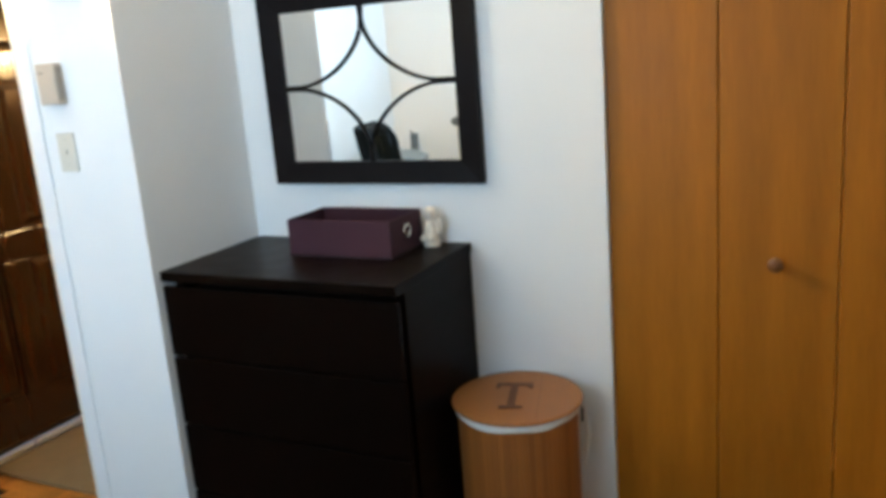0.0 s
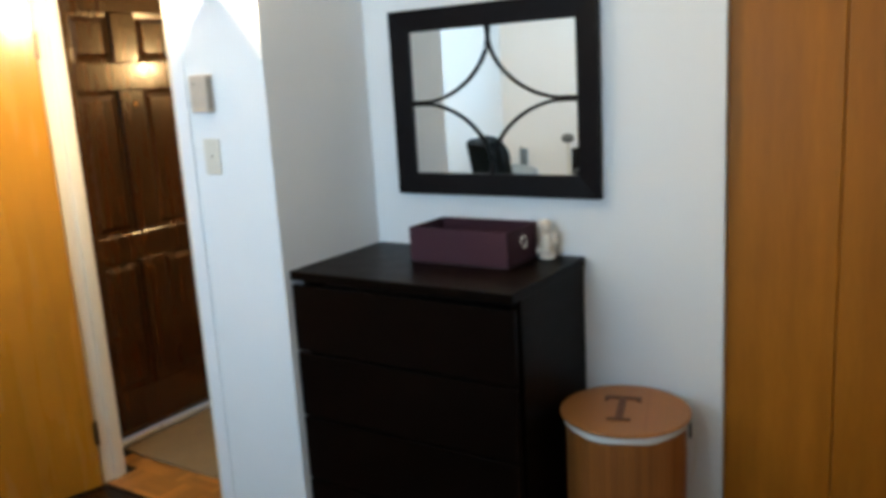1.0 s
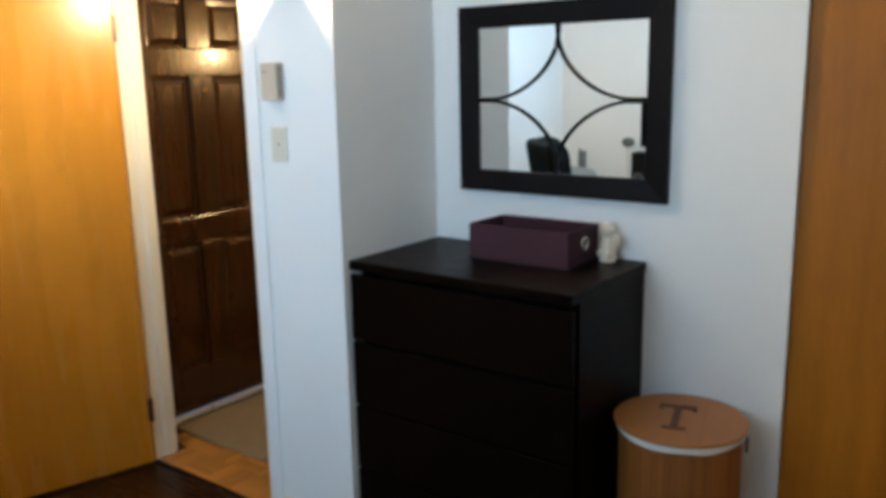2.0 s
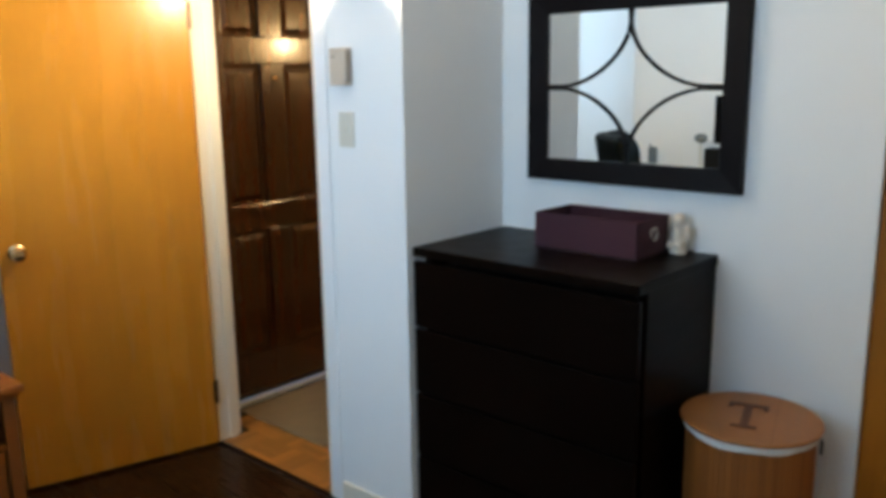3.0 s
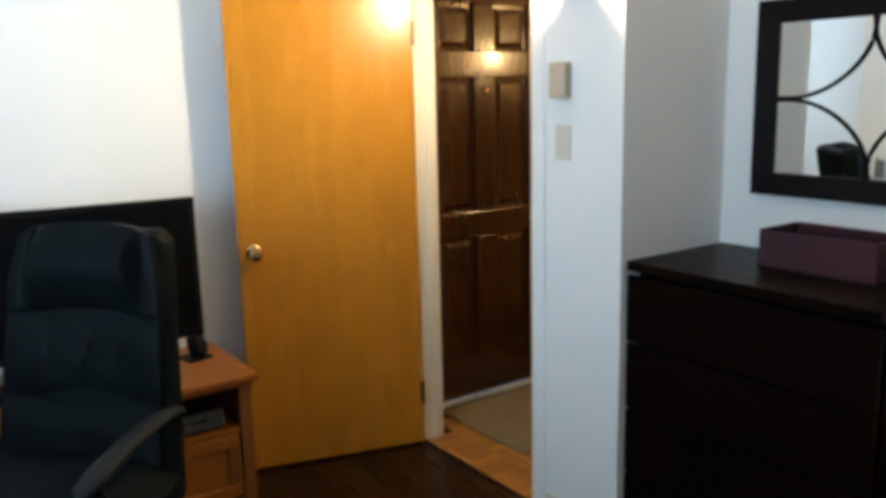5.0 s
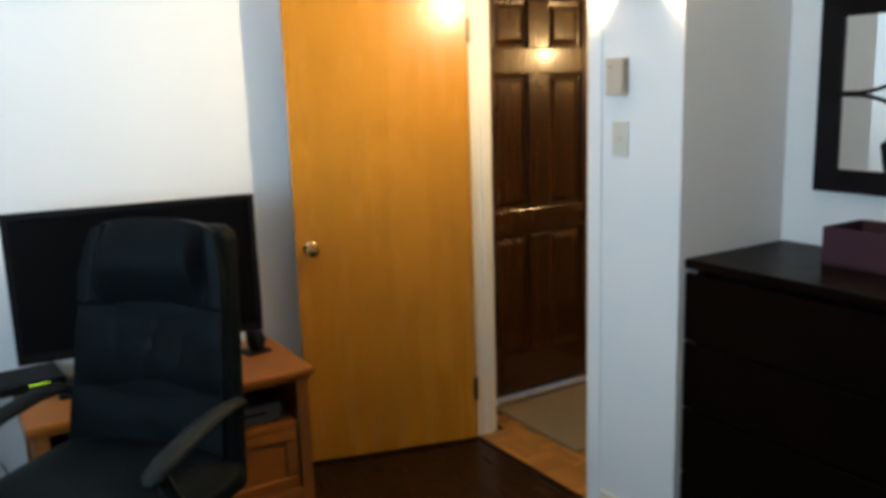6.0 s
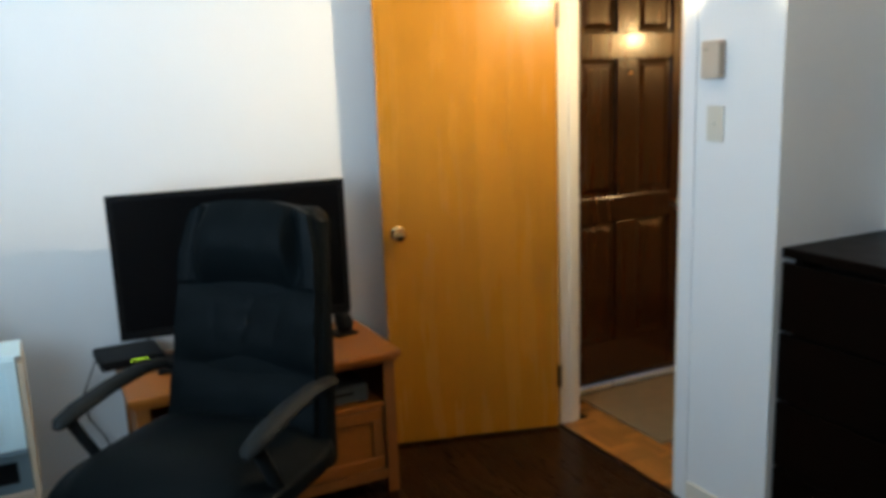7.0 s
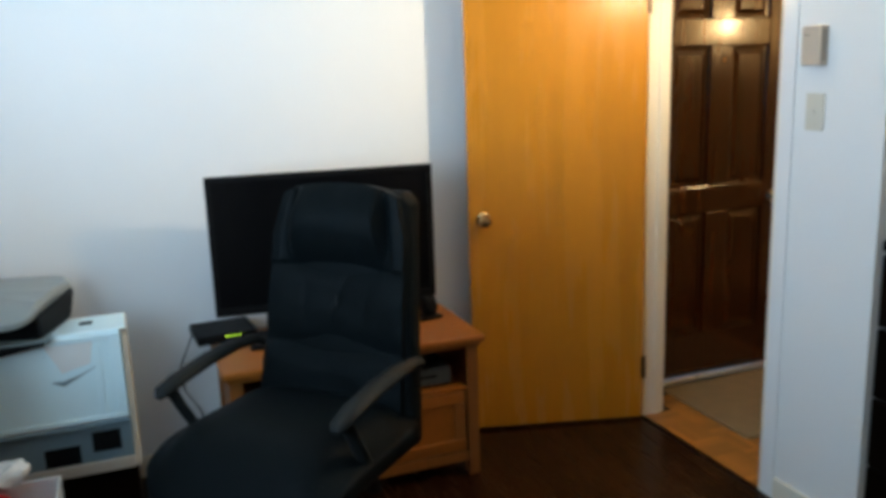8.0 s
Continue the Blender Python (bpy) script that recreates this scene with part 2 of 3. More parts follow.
hall_floor = setting("hall_floor", boxes((HW - 0.12, PY, -0.06, NX - TW, HY + 0.1, -0.006)), FLOORBED, "honey oak parquet hall floor", "floor")

# window in the south wall
win = tagged(new("window_1"), "white framed window over the desk", "window", kind="structure")
win.matrix_world = pose((WX0 + WX1) / 2, YS - 0.06, WZ0)
ww, wh = WX1 - WX0, WZ1 - WZ0
part("window_frame", boxes((-ww / 2, -0.06, 0, -ww / 2 + 0.05, -0.01, wh), (ww / 2 - 0.05, -0.06, 0, ww / 2, -0.01, wh), (-ww / 2 + 0.05, -0.06, 0, ww / 2 - 0.05, -0.01, 0.05),
                           (-ww / 2 + 0.05, -0.06, wh - 0.05, ww / 2 - 0.05, -0.01, wh), (-0.025, -0.06, 0.05, 0.025, -0.01, wh - 0.05)), TRIM, win)
part("window_sill", boxes((-ww / 2, -0.01, -0.0, ww / 2, 0.1, 0.02)), TRIM, win)
for s in (-1, 1):
    p = part("pane", boxes((min(s * 0.025, s * (ww / 2 - 0.05)), -0.04, 0.05, max(s * 0.025, s * (ww / 2 - 0.05)), -0.036, wh - 0.05)), PANEGL, win)
    p.visible_shadow = False

# baseboards
BB = 0.085


def baseboard(name, *bs):
    setting(name, boxes(*bs, bev=0.003), TRIM, "narrow white painted baseboard along the wall", "baseboard")


baseboard("baseboard", (NX, -0.012, 0, CX0 - 0.002, 0, BB))
baseboard("baseboard", (NX, PY + 0.004, 0, NX + 0.01, -0.014, BB))
baseboard("baseboard", (PL + 0.062, PY - 0.012, 0, NX + 0.0, PY, BB))
baseboard("baseboard", (XW, YS + 0.002, 0, XW + 0.012, PY - 0.002, BB))
baseboard("baseboard", (XW + 0.014, YS, 0, XE - 0.014, YS + 0.012, BB))

# doorway lining and casings
frame_1 = tagged(new("door_frame_1"), "cream painted door frame of the open doorway", "door frame", kind="structure")
part("jamb", boxes((JX, PY - 0.004, 0, JX + 0.018, PY + TW + 0.004, 2.06), bev=0.002), TRIM, frame_1)
part("jamb", boxes((PL - 0.016, PY - 0.004, 0, PL, PY + TW + 0.004, 2.06), bev=0.002), TRIM, frame_1)
part("head", boxes((JX + 0.018, PY - 0.004, 2.04, PL - 0.016, PY + TW + 0.004, 2.058)), TRIM, frame_1)
part("stop", boxes((JX + 0.018, PY + 0.045, 0, JX + 0.028, PY + 0.08, 2.04), bev=0.002), TRIM, frame_1)
part("casing", boxes((PL, PY - 0.008, 0, PL + 0.058, PY, 2.12), bev=0.004), WALL, frame_1)
part("casing", boxes((JX - 0.058, PY - 0.012, 0, JX, PY, 2.12), bev=0.004), TRIM, frame_1)
part("threshold", boxes((JX + 0.018, PY - 0.012, -0.004, PL - 0.016, PY + 0.004, 0.003)), FLOOR, frame_1)


# ---- doors ----
def hinge(parent, x, y, z):
    bm = boxes((x - 0.003, y - 0.003, z - 0.045, x + 0.014, y + 0.002, z + 0.045))
    lathe(bm, [(0.0075, z - 0.05), (0.0075, z + 0.05)], 10, x, y)
    part("hinge", bm, BRONZE, parent, "dark bronze butt hinge")


def open_door():
    """Plain flush door, hinged on the doorway's left jamb, swung wide into the room."""
    d = thing("door", pose(JX + 0.012, PY - 0.012, 0, 0, 0, -105.8), "varnished honey birch flush door standing wide open", "door")
    part("leaf", boxes((0.004, 0.0, 0.012, 0.745, 0.036, 2.035), bev=0.002), DOORWOOD, d, smooth=True)
    for z in (0.24, 1.77):
        hinge(d, 0.0, 0.036, z)
    for s in (-1, 1):
        k = bmesh.new()
        lathe(k, [(0.031, 0), (0.031, 0.004), (0.024, 0.009), (0.012, 0.011), (0.011, 0.03), (0.02, 0.036), (0.026, 0.046), (0.026, 0.056), (0.019, 0.066), (0.006, 0.068)], 24)
        bmesh.ops.transform(k, verts=k.verts[:], matrix=pose(0.685, 0.036 if s > 0 else 0, 0.925) @ pose(0, 0, 0, -90 if s > 0 else 90))
        part("knob", k, BRASS, d, "polished brass door knob", smooth=True)
    part("latch", boxes((0.744, 0.008, 0.89, 0.7465, 0.03, 0.96)), BRASS, d)
    return d


open_door()


def panel_door():
    """Six-panel entrance door at the end of the hall."""
    x1, x0 = HW + 0.035, HW - 0.01
    d = thing("entrance_door", pose(x0, DY0, 0), "closed dark brown glossy six panel entrance door", "door")
    w, t = DY1 - DY0, x1 - x0
    st, ms = 0.105, 0.125
    pw = (w - 2 * st - ms) / 2
    part("stile", boxes((0, 0, 0.03, t, st, 2.03), bev=0.004), BROWNDOOR, d)
    part("stile", boxes((0, w - st, 0.03, t, w, 2.03), bev=0.004), BROWNDOOR, d)
    zs = [(0.03, 0.235), (0.83, 0.955), (1.595, 1.715), (1.93, 2.03)]
    for a, b in zs:
        part("rail", boxes((0, st, a, t, w - st, b), bev=0.004), BROWNDOOR, d)
    for (_, a), (b, _) in zip(zs, zs[1:]):
        part("mullion", boxes((0, st + pw, a, t, st + pw + ms, b), bev=0.004), BROWNDOOR, d)
        for y in (st, st + pw + ms):
            bm = bmesh.new()
            m = 0.042
            outer = [(t - 0.016, y, a), (t - 0.016, y + pw, a), (t - 0.016, y + pw, b), (t - 0.016, y, b)]
            inner = [(t - 0.010, y + m, a + m), (t - 0.010, y + pw - m, a + m), (t - 0.010, y + pw - m, b - m), (t - 0.010, y + m, b - m)]
            groove = [(t - 0.018, y + m * 0.45, a + m * 0.45), (t - 0.018, y + pw - m * 0.45, a + m * 0.45), (t - 0.018, y + pw - m * 0.45, b - m * 0.45), (t - 0.018, y + m * 0.45, b - m * 0.45)]
            O, G, I = ([bm.verts.new(p) for p in q] for q in (outer, groove, inner))
            for k in range(4):
                j = (k + 1) % 4
                bm.faces.new((O[k], O[j], G[j], G[k]))
                bm.faces.new((G[k], G[j], I[j], I[k]))
            bm.faces.new(I)
            box(bm, 0.002, y, a, t - 0.02, y + pw, b)
            part("panel", bm, BROWNDOOR, d)
    k = bmesh.new()
    lathe(k, [(0.009, 0), (0.009, 0.006), (0.005, 0.008)], 14)
    bmesh.ops.transform(k, verts=k.verts[:], matrix=pose(t, w / 2 + 0.01, 1.53, 0, 90))
    part("peephole", k, BRASS, d, smooth=True)
    k = bmesh.new()
    lathe(k, [(0.03, 0), (0.03, 0.005), (0.012, 0.01), (0.011, 0.03), (0.026, 0.042), (0.026, 0.056), (0.01, 0.064)], 20)
    bmesh.ops.transform(k, verts=k.verts[:], matrix=pose(t, w - 0.055, 0.875, 0, 90))
    part("knob", k, CHROME, d, "bright metal knob", smooth=True)
    part("weather_strip", boxes((t, 0.0, 0.03, t + 0.006, w, 0.05)), BRONZE, d)
    return d


panel_door()
fr2 = tagged(new("door_frame_2"), "dark stained frame of the entrance door with a pale sill", "door frame", kind="structure")
part("jamb", boxes((HW - 0.05, DY0 - 0.045, 0.0, HW + 0.02, DY0 - 0.002, 2.08), bev=0.003), BROWNDOOR, fr2)
part("jamb", boxes((HW - 0.05, DY1 + 0.002, 0.0, HW + 0.02, DY1 + 0.045, 2.08), bev=0.003), BROWNDOOR, fr2)
part("head", boxes((HW - 0.05, DY0 - 0.002, 2.035, HW + 0.02, DY1 + 0.002, 2.08), bev=0.003), BROWNDOOR, fr2)
part("sill", boxes((HW - 0.04, DY0 - 0.002, -0.004, HW + 0.055, DY1 + 0.002, 0.016), bev=0.005), SILL, fr2, "pale metal door sill")


def closet_doors():
    """Four folding closet panels in pairs."""
    w = (CX1 - CX0) / 4
    y0, y1 = 0.018, 0.046
    for pair in range(2):
        x = CX0 + pair * 2 * w
        c = thing("closet_door", pose(x, y0, 0.012), "varnished honey wood folding closet door, closed", "closet door", "folding closet doors")
        for k in range(2):
            part("panel", boxes((k * w + (0.0008 if k == 0 else 0.0012), 0, 0, (k + 1) * w - (0.0012 if k == 0 else 0.0008), y1 - y0, 2.02), bev=0.004), CLOSETWOOD, c)
        kb = bmesh.new()
        lathe(kb, [(0.016, 0), (0.014, 0.004), (0.009, 0.01), (0.011, 0.016), (0.019, 0.022), (0.02, 0.028), (0.013, 0.034), (0.003, 0.035)], 20)
        bmesh.ops.transform(kb, verts=kb.verts[:], matrix=pose(w * (1.49 if pair == 0 else 0.51), 0, 0.955) @ pose(0, 0, 0, 90))
        part("knob", kb, KNOBWOOD, c, "round brown wooden knob", smooth=True)
    setting("closet_track", boxes((CX0 + 0.001, 0.01, 2.034, CX1 - 0.001, 0.055, CH - 0.002)), BRONZE, "metal track over the closet doors", "trim")


closet_doors()


# ---- north side: dresser, mirror, hamper ----
def dresser():
    d = thing("dresser", pose(0.0, -0.48, 0), "espresso brown four drawer chest against the wall", "dresser")
    W, D, Z = 0.80, 0.475, 1.0
    part("top", boxes((0, -0.002, Z - 0.03, W, D, Z), bev=0.0025), ESPRESSO, d)
    for x in (0.004, W - 0.034):
        part("side_panel", boxes((x, 0.052, 0, x + 0.03, D, Z - 0.031), bev=0.002), ESPRESSO, d)
    part("back_panel", boxes((0.035, D - 0.012, 0.05, W - 0.035, D - 0.002, Z - 0.032)), GAP, d)
    part("plinth", boxes((0.035, 0.04, 0, W - 0.035, 0.056, 0.062)), ESPRESSO, d)
    n, z0, gap = 4, 0.066, 0.008
    h = (Z - 0.031 - gap - z0) / n
    for i in range(n):
        a = z0 + i * h
        dr = part("drawer", boxes((0.036, 0.022, a + 0.02, W - 0.036, D - 0.02, a + h - 0.035)), GAP, d)
        bm = bmesh.new()
        box(bm, 0.0, 0.002, a, W, 0.02, a + h - gap, bev=0.002)
        part("drawer_front", bm, ESPRESSO, dr)
    return d


dresser()


def wall_mirror():
    x0, x1, z0, z1 = 0.117, 0.863, 1.184, 1.793
    m = thing("wall_mirror", pose((x0 + x1) / 2, 0, z0), "dark framed wall mirror with a curved star overlay", "mirror")
    w, h, f, t = (x1 - x0) / 2, z1 - z0, 0.071, 0.026
    for q in (((-w, 0), (w, 0), (w - f, f), (-w + f, f)), ((w, 0), (w, h), (w - f, h - f), (w - f, f)),
              ((w, h), (-w, h), (-w + f, h - f), (w - f, h - f)), ((-w, h), (-w, 0), (-w + f, f), (-w + f, h - f))):
        bm = bmesh.new()
        back = [bm.verts.new((x, -0.002, z)) for x, z in q]
        front = [bm.verts.new((x, -t if i < 2 else -t + 0.008, z)) for i, (x, z) in enumerate(q)]
        bm.faces.new(front)
        bm.faces.new(back[::-1])
        for k in range(4):
            bm.faces.new((front[k], back[k], back[(k + 1) % 4], front[(k + 1) % 4]))
        part("frame_rail", bm, MFRAME, m)
    part("glass", boxes((-w + f - 0.002, -0.011, f - 0.002, w - f + 0.002, -0.004, h - f + 0.002)), MIRROR, m, "clear mirror glass").matrix_basis = pose(0, 0, 0, 0, 0, -0.2)
    iw, ih = w - f, h / 2 - f
    cz = h / 2
    tipx, tipz = iw - 0.055, ih - 0.035
    for sx in (-1, 1):
        for sz in (-1, 1):
            pts = []
            for k in range(25):
                a = radians(90 * k / 24)
                pts.append((sx * tipx * (1 - math.sin(a) ** 1.13), -0.0165, cz + sz * tipz * (1 - math.cos(a) ** 1.13)))
            pts = [(sx * iw, -0.0165, cz + sz * 0.004)] + [(p[0], p[1], p[2] + sz * 0.004) for p in pts] + [(sx * 0.004, -0.0165, cz + sz * ih)]
            part("overlay_bar", tube(bmesh.new(), pts, 0.0052, 8), MFRAME, m, smooth=True)
    return m


wall_mirror()


def fabric_box():
    b = thing("storage_box", pose(0.478, -0.14, 1.0), "open burgundy fabric storage box on the dresser", "box")
    w, d, h, t = 0.178, 0.098, 0.112, 0.006
    for q in ((-w, -d, 0.004, w, -d + t, h), (-w, d - t, 0.004, w, d, h), (-w, -d + t, 0.004, -w + t, d - t, h), (w - t, -d + t, 0.004, w, d - t, h)):
        part("side", boxes(q, bev=0.0025), BURG, b)
    part("bottom", boxes((-w, -d, 0, w, d, 0.004)), BURGIN, b)
    part("lining", boxes((-w + t, -d + t, 0.004, w - t, d - t, 0.02)), BURGIN, b, "dark lining")
    ring = [(w + 0.003, 0.018 * math.cos(a), 0.066 + 0.018 * math.sin(a)) for a in (2 * math.pi * k / 20 for k in range(20))]
    part("ring_handle", tube(bmesh.new(), ring, 0.0032, 8, True), CHROME, b, "metal ring handle", smooth=True)
    return b


fabric_box()


def figurine():
    """A small seated bisque figure, kept plain."""
    bm = bmesh.new()
    lathe(bm, [(0.040, 0), (0.043, 0.006), (0.040, 0.016), (0.034, 0.022), (0.038, 0.035), (0.036, 0.055), (0.028, 0.074), (0.02, 0.085), (0.016, 0.09), (0.024, 0.097),
               (0.029, 0.108), (0.029, 0.119), (0.022, 0.131), (0.008, 0.137)], 20)
    for s in (-1, 1):
        r = bmesh.ops.create_icosphere(bm, subdivisions=2, radius=0.019, matrix=Matrix.Translation((s * 0.022, -0.026, 0.03)) @ Matrix.Diagonal((1, 1.3, 0.8, 1)))
        bmesh.ops.create_icosphere(bm, subdivisions=2, radius=0.021, matrix=Matrix.Translation((s * 0.034, 0.016, 0.07)) @ Matrix.Diagonal((1.0, 0.5, 1.35, 1)))
    for v in bm.verts:
        v.co += 0.003 * noise.noise_vector(v.co * 40)
    ob = new("figurine", mesh_of("figurine", bm, PORC, True))
    ob.matrix_world = pose(0.695, -0.055, 1.0, 0, 0, -15) @ Matrix.Diagonal((0.62, 0.62, 0.88, 1))
    tagged(ob, "small cream bisque figurine on the dresser", "figurine")


figurine()


def hamper():
    R, Z = 0.172, 0.602
    h = thing("laundry_hamper", pose(0.996, -0.190, 0, 0, 0, 16), "round bamboo laundry hamper with a white liner", "hamper")
    n = 64
    bm = bmesh.new()
    wd = 2 * math.pi * R / n
    box(bm, -0.004, -wd * 0.485, 0.012, 0.003, wd * 0.485, Z - 0.03, bev=0.001, seg=1)
    me = mesh_of("slat", bm, BAMBOO)
    for k in range(n):
        s = new("slat", me)
        s.parent = h
        s.matrix_basis = pose(0, 0, 0, 0, 0, 360 * k / n) @ pose(R - 0.004, 0, 0)
    core = bmesh.new()
    lathe(core, [(R - 0.012, 0.0), (R - 0.0065, 0.006), (R - 0.0065, Z - 0.04)], 64)
    part("inner_wall", core, BAMBOO, h, smooth=True)
    ln = bmesh.new()
    lathe(ln, [(R + 0.001, Z - 0.030), (R + 0.005, Z - 0.027), (R + 0.006, Z - 0.017), (R + 0.003, Z - 0.010)], 64)
    for v in ln.verts:
        v.co.z += 0.006 * noise.noise((v.co.x * 14, v.co.y * 14, 1.7)) - 0.003
    part("liner", ln, LINER, h, "white cotton liner folded over the rim", smooth=True)
    lid = bmesh.new()
    lathe(lid, [(R + 0.003, Z - 0.010), (R + 0.013, Z - 0.009), (R + 0.015, Z - 0.003), (R + 0.012, Z), (0.02, Z + 0.001)], 64)
    lp = part("lid", lid, BAMBOOLID, h, "flat round bamboo lid", smooth=True)
    part("fold_seam", boxes((0.063, -0.158, Z + 0.0005, 0.0652, 0.158, Z + 0.0016)), BAMBOO, lp, "dark seam of the folding lid")
    z = Z + 0.0015
    part("letter_mark", boxes((-0.022, -0.075, z, 0.000, 0.068, z + 0.003), (-0.064, 0.068, z, 0.042, 0.085, z + 0.003), (-0.064, 0.05, z, -0.052, 0.068, z + 0.003),
                              (0.030, 0.05, z, 0.042, 0.068, z + 0.003), (-0.044, -0.088, z, 0.022, -0.075, z + 0.003)), BURNT, lp, "burnt-in capital letter T")
    cord = [(R + 0.012 + 0.012 * math.sin(k * 0.5), 0.02 + 0.006 * k, Z - 0.04 - 0.03 * k) for k in range(8)]
    part("cord", tube(bmesh.new(), cord, 0.004, 8), LINER, h, "white cotton cord", smooth=True)
    tg = bmesh.new()
    box(tg, R + 0.006, -0.01, Z - 0.075, R + 0.013, 0.012, Z - 0.035, bev=0.002)
    part("clasp", tg, BLACKPL, h)
    return h


hamper()


# ---- doorway pier: thermostat, switch, lamp ----
def thermostat():
    t = thing("thermostat", pose(-0.272, PY, 1.505), "beige wall thermostat beside the doorway", "thermostat")
    part("case", boxes((-0.038, -0.032, 0, 0.038, -0.0005, 0.118), bev=0.004), THERMO, t, smooth=True)
    part("dial", boxes((-0.028, -0.0345, 0.088, -0.006, -0.032, 0.094), bev=0.001), THERMODK, t)
    # no grille here: a darker plate puts the right side's shade into the colour
    part("side_shade", boxes((0.038, -0.027, 0.012, 0.0395, -0.006, 0.106)), THERMODK, t)


def light_switch():
    s = thing("light_switch", pose(-0.268, PY, 1.305), "almond plastic light switch below the thermostat", "light switch")
    part("plate", boxes((-0.036, -0.006, 0, 0.036, -0.0005, 0.115), bev=0.0025), PLATE, s, smooth=True)
    part("toggle", boxes((-0.004, -0.012, 0.052, 0.004, -0.006, 0.066), bev=0.0015), PLATE, s)
    for z in (0.02, 0.095):
        part("screw", boxes((-0.003, -0.0075, z - 0.003, 0.003, -0.006, z + 0.003)), PLATE, s)


def sconce(m, glow, d, size, r, h, label):
    """A wall lamp: a bulb stands upright over an opaque dish of radius r, h below the bulb's middle, on an arm."""
    s = thing("wall_lamp", m, label, "wall lamp", "brass wall lamps")
    part("backplate", boxes((-0.035, -0.014, 0.03, 0.035, -0.0005, 0.13), bev=0.006), BRASS, s, smooth=True)
    part("arm", tube(bmesh.new(), [(0, -0.01, 0.08), (0, -0.022, 0.05), (0, -0.024, -h * 0.5), (0, -d * 0.6, -h + 0.002), (0, -d, -h + 0.004)], 0.005, 8), BRASS, s, smooth=True)
    dish = bmesh.new()
    lathe(dish, [(0.008, -h - 0.010), (r * 0.7, -h - 0.005), (r, -h), (r * 0.96, -h + 0.003), (0.014, -h - 0.001), (0.012, -size * 0.9)], 32, 0, -d)
    part("dish", dish, BRASS, s, "shallow brass drip dish", smooth=True)
    b = bmesh.new()
    lathe(b, [(size * 0.4, -size), (size * 0.85, -size * 0.6), (size, 0.0), (size * 0.85, size * 0.6), (size * 0.4, size), (0.002, size * 1.15)], 20, 0, -d)
    part("bulb", b, glow, s, "glowing warm bulb", smooth=True)


thermostat()
light_switch()
sconce(pose(-0.20, PY, 1.95), BULBM, 0.085, 0.034, 0.066, 0.055, "lit brass wall lamp above the thermostat")
sconce(pose(HX, 1.07, 1.74, 0, 0, -90), HALLBULBM, 0.13, 0.042, 0.0735, 0.0735, "lit brass wall lamp in the hall")

# mat before the entrance door
mat_bm = bmesh.new()
box(mat_bm, -0.30, -0.32, 0.0, 0.30, 0.42, 0.012, bev=0.005)
mt = new("door_mat", mesh_of("door_mat", mat_bm, MAT))
mt.matrix_world = pose(-1.06, 0.06, 0.0)
tagged(mt, "flat grey brown woven entrance mat on the parquet", "mat")


# ---- west side: stand, television, chair ----
def tv_stand():
    x0, x1, y0, y1, Z = -1.42, -0.945, -2.30, -1.345, 0.565
    s = thing("tv_stand", pose((x0 + x1) / 2, (y0 + y1) / 2, 0), "honey oak television stand with drawers", "tv stand")
    a, b = (x1 - x0) / 2, (y1 - y0) / 2
    part("top", boxes((-a - 0.005, -b, Z - 0.028, a, b, Z), bev=0.007), OAK, s, smooth=True)
    part("top_moulding", boxes((-a + 0.01, -b + 0.014, Z - 0.045, a - 0.014, b - 0.014, Z - 0.029), bev=0.004), OAK, s)
    for sx in (-1, 1):
        for sy in (-1, 1):
            cx, cy = sx * (a - 0.045), sy * (b - 0.045)
            part("leg", boxes((cx - 0.022, cy - 0.022, 0, cx + 0.022, cy + 0.022, Z - 0.046), bev=0.003), OAKV, s)
    part("side_panel", boxes((-a + 0.067, b - 0.056, 0.07, a - 0.067, b - 0.036, Z - 0.046)), OAKV, s)
    part("side_panel", boxes((-a + 0.067, -b + 0.036, 0.07, a - 0.067, -b + 0.056, Z - 0.046)), OAKV, s)
    part("back_panel", boxes((-a + 0.024, -b + 0.067, 0.07, -a + 0.032, b - 0.067, Z - 0.046)), GAP, s)
    part("shelf", boxes((-a + 0.033, -b + 0.067, 0.345, a - 0.03, b - 0.067, 0.365), bev=0.002), OAK, s)
    part("divider", boxes((-a + 0.033, -0.01, 0.366, a - 0.04, 0.01, Z - 0.046)), OAKV, s)
    part("bottom_rail", boxes((a - 0.05, -b + 0.067, 0.06, a - 0.028, b - 0.067, 0.10)), OAKV, s)
    for k in (-1, 1):
        c = k * (b - 0.067) / 2
        hw = (b - 0.067) / 2 - 0.006
        z0, z1 = 0.104, 0.341
        dr = part("drawer", boxes((-a + 0.05, c - hw + 0.01, z0 + 0.01, a - 0.055, c + hw - 0.01, z1 - 0.01)), OAKV, s)
        part("panel", boxes((a - 0.048, c - hw + 0.04, z0 + 0.04, a - 0.040, c + hw - 0.04, z1 - 0.04)), OAK, dr)
        part("frame_rail", boxes((a - 0.05, c - hw, z0, a - 0.030, c + hw, z0 + 0.045), bev=0.004), OAK, dr)
        part("frame_rail", boxes((a - 0.05, c - hw, z1 - 0.045, a - 0.030, c + hw, z1), bev=0.004), OAK, dr)
        part("frame_stile", boxes((a - 0.05, c - hw, z0 + 0.046, a - 0.031, c - hw + 0.045, z1 - 0.046), bev=0.004), OAKV, dr)
        part("frame_stile", boxes((a - 0.05, c + hw - 0.045, z0 + 0.046, a - 0.031, c + hw, z1 - 0.046), bev=0.004), OAKV, dr)


tv_stand()


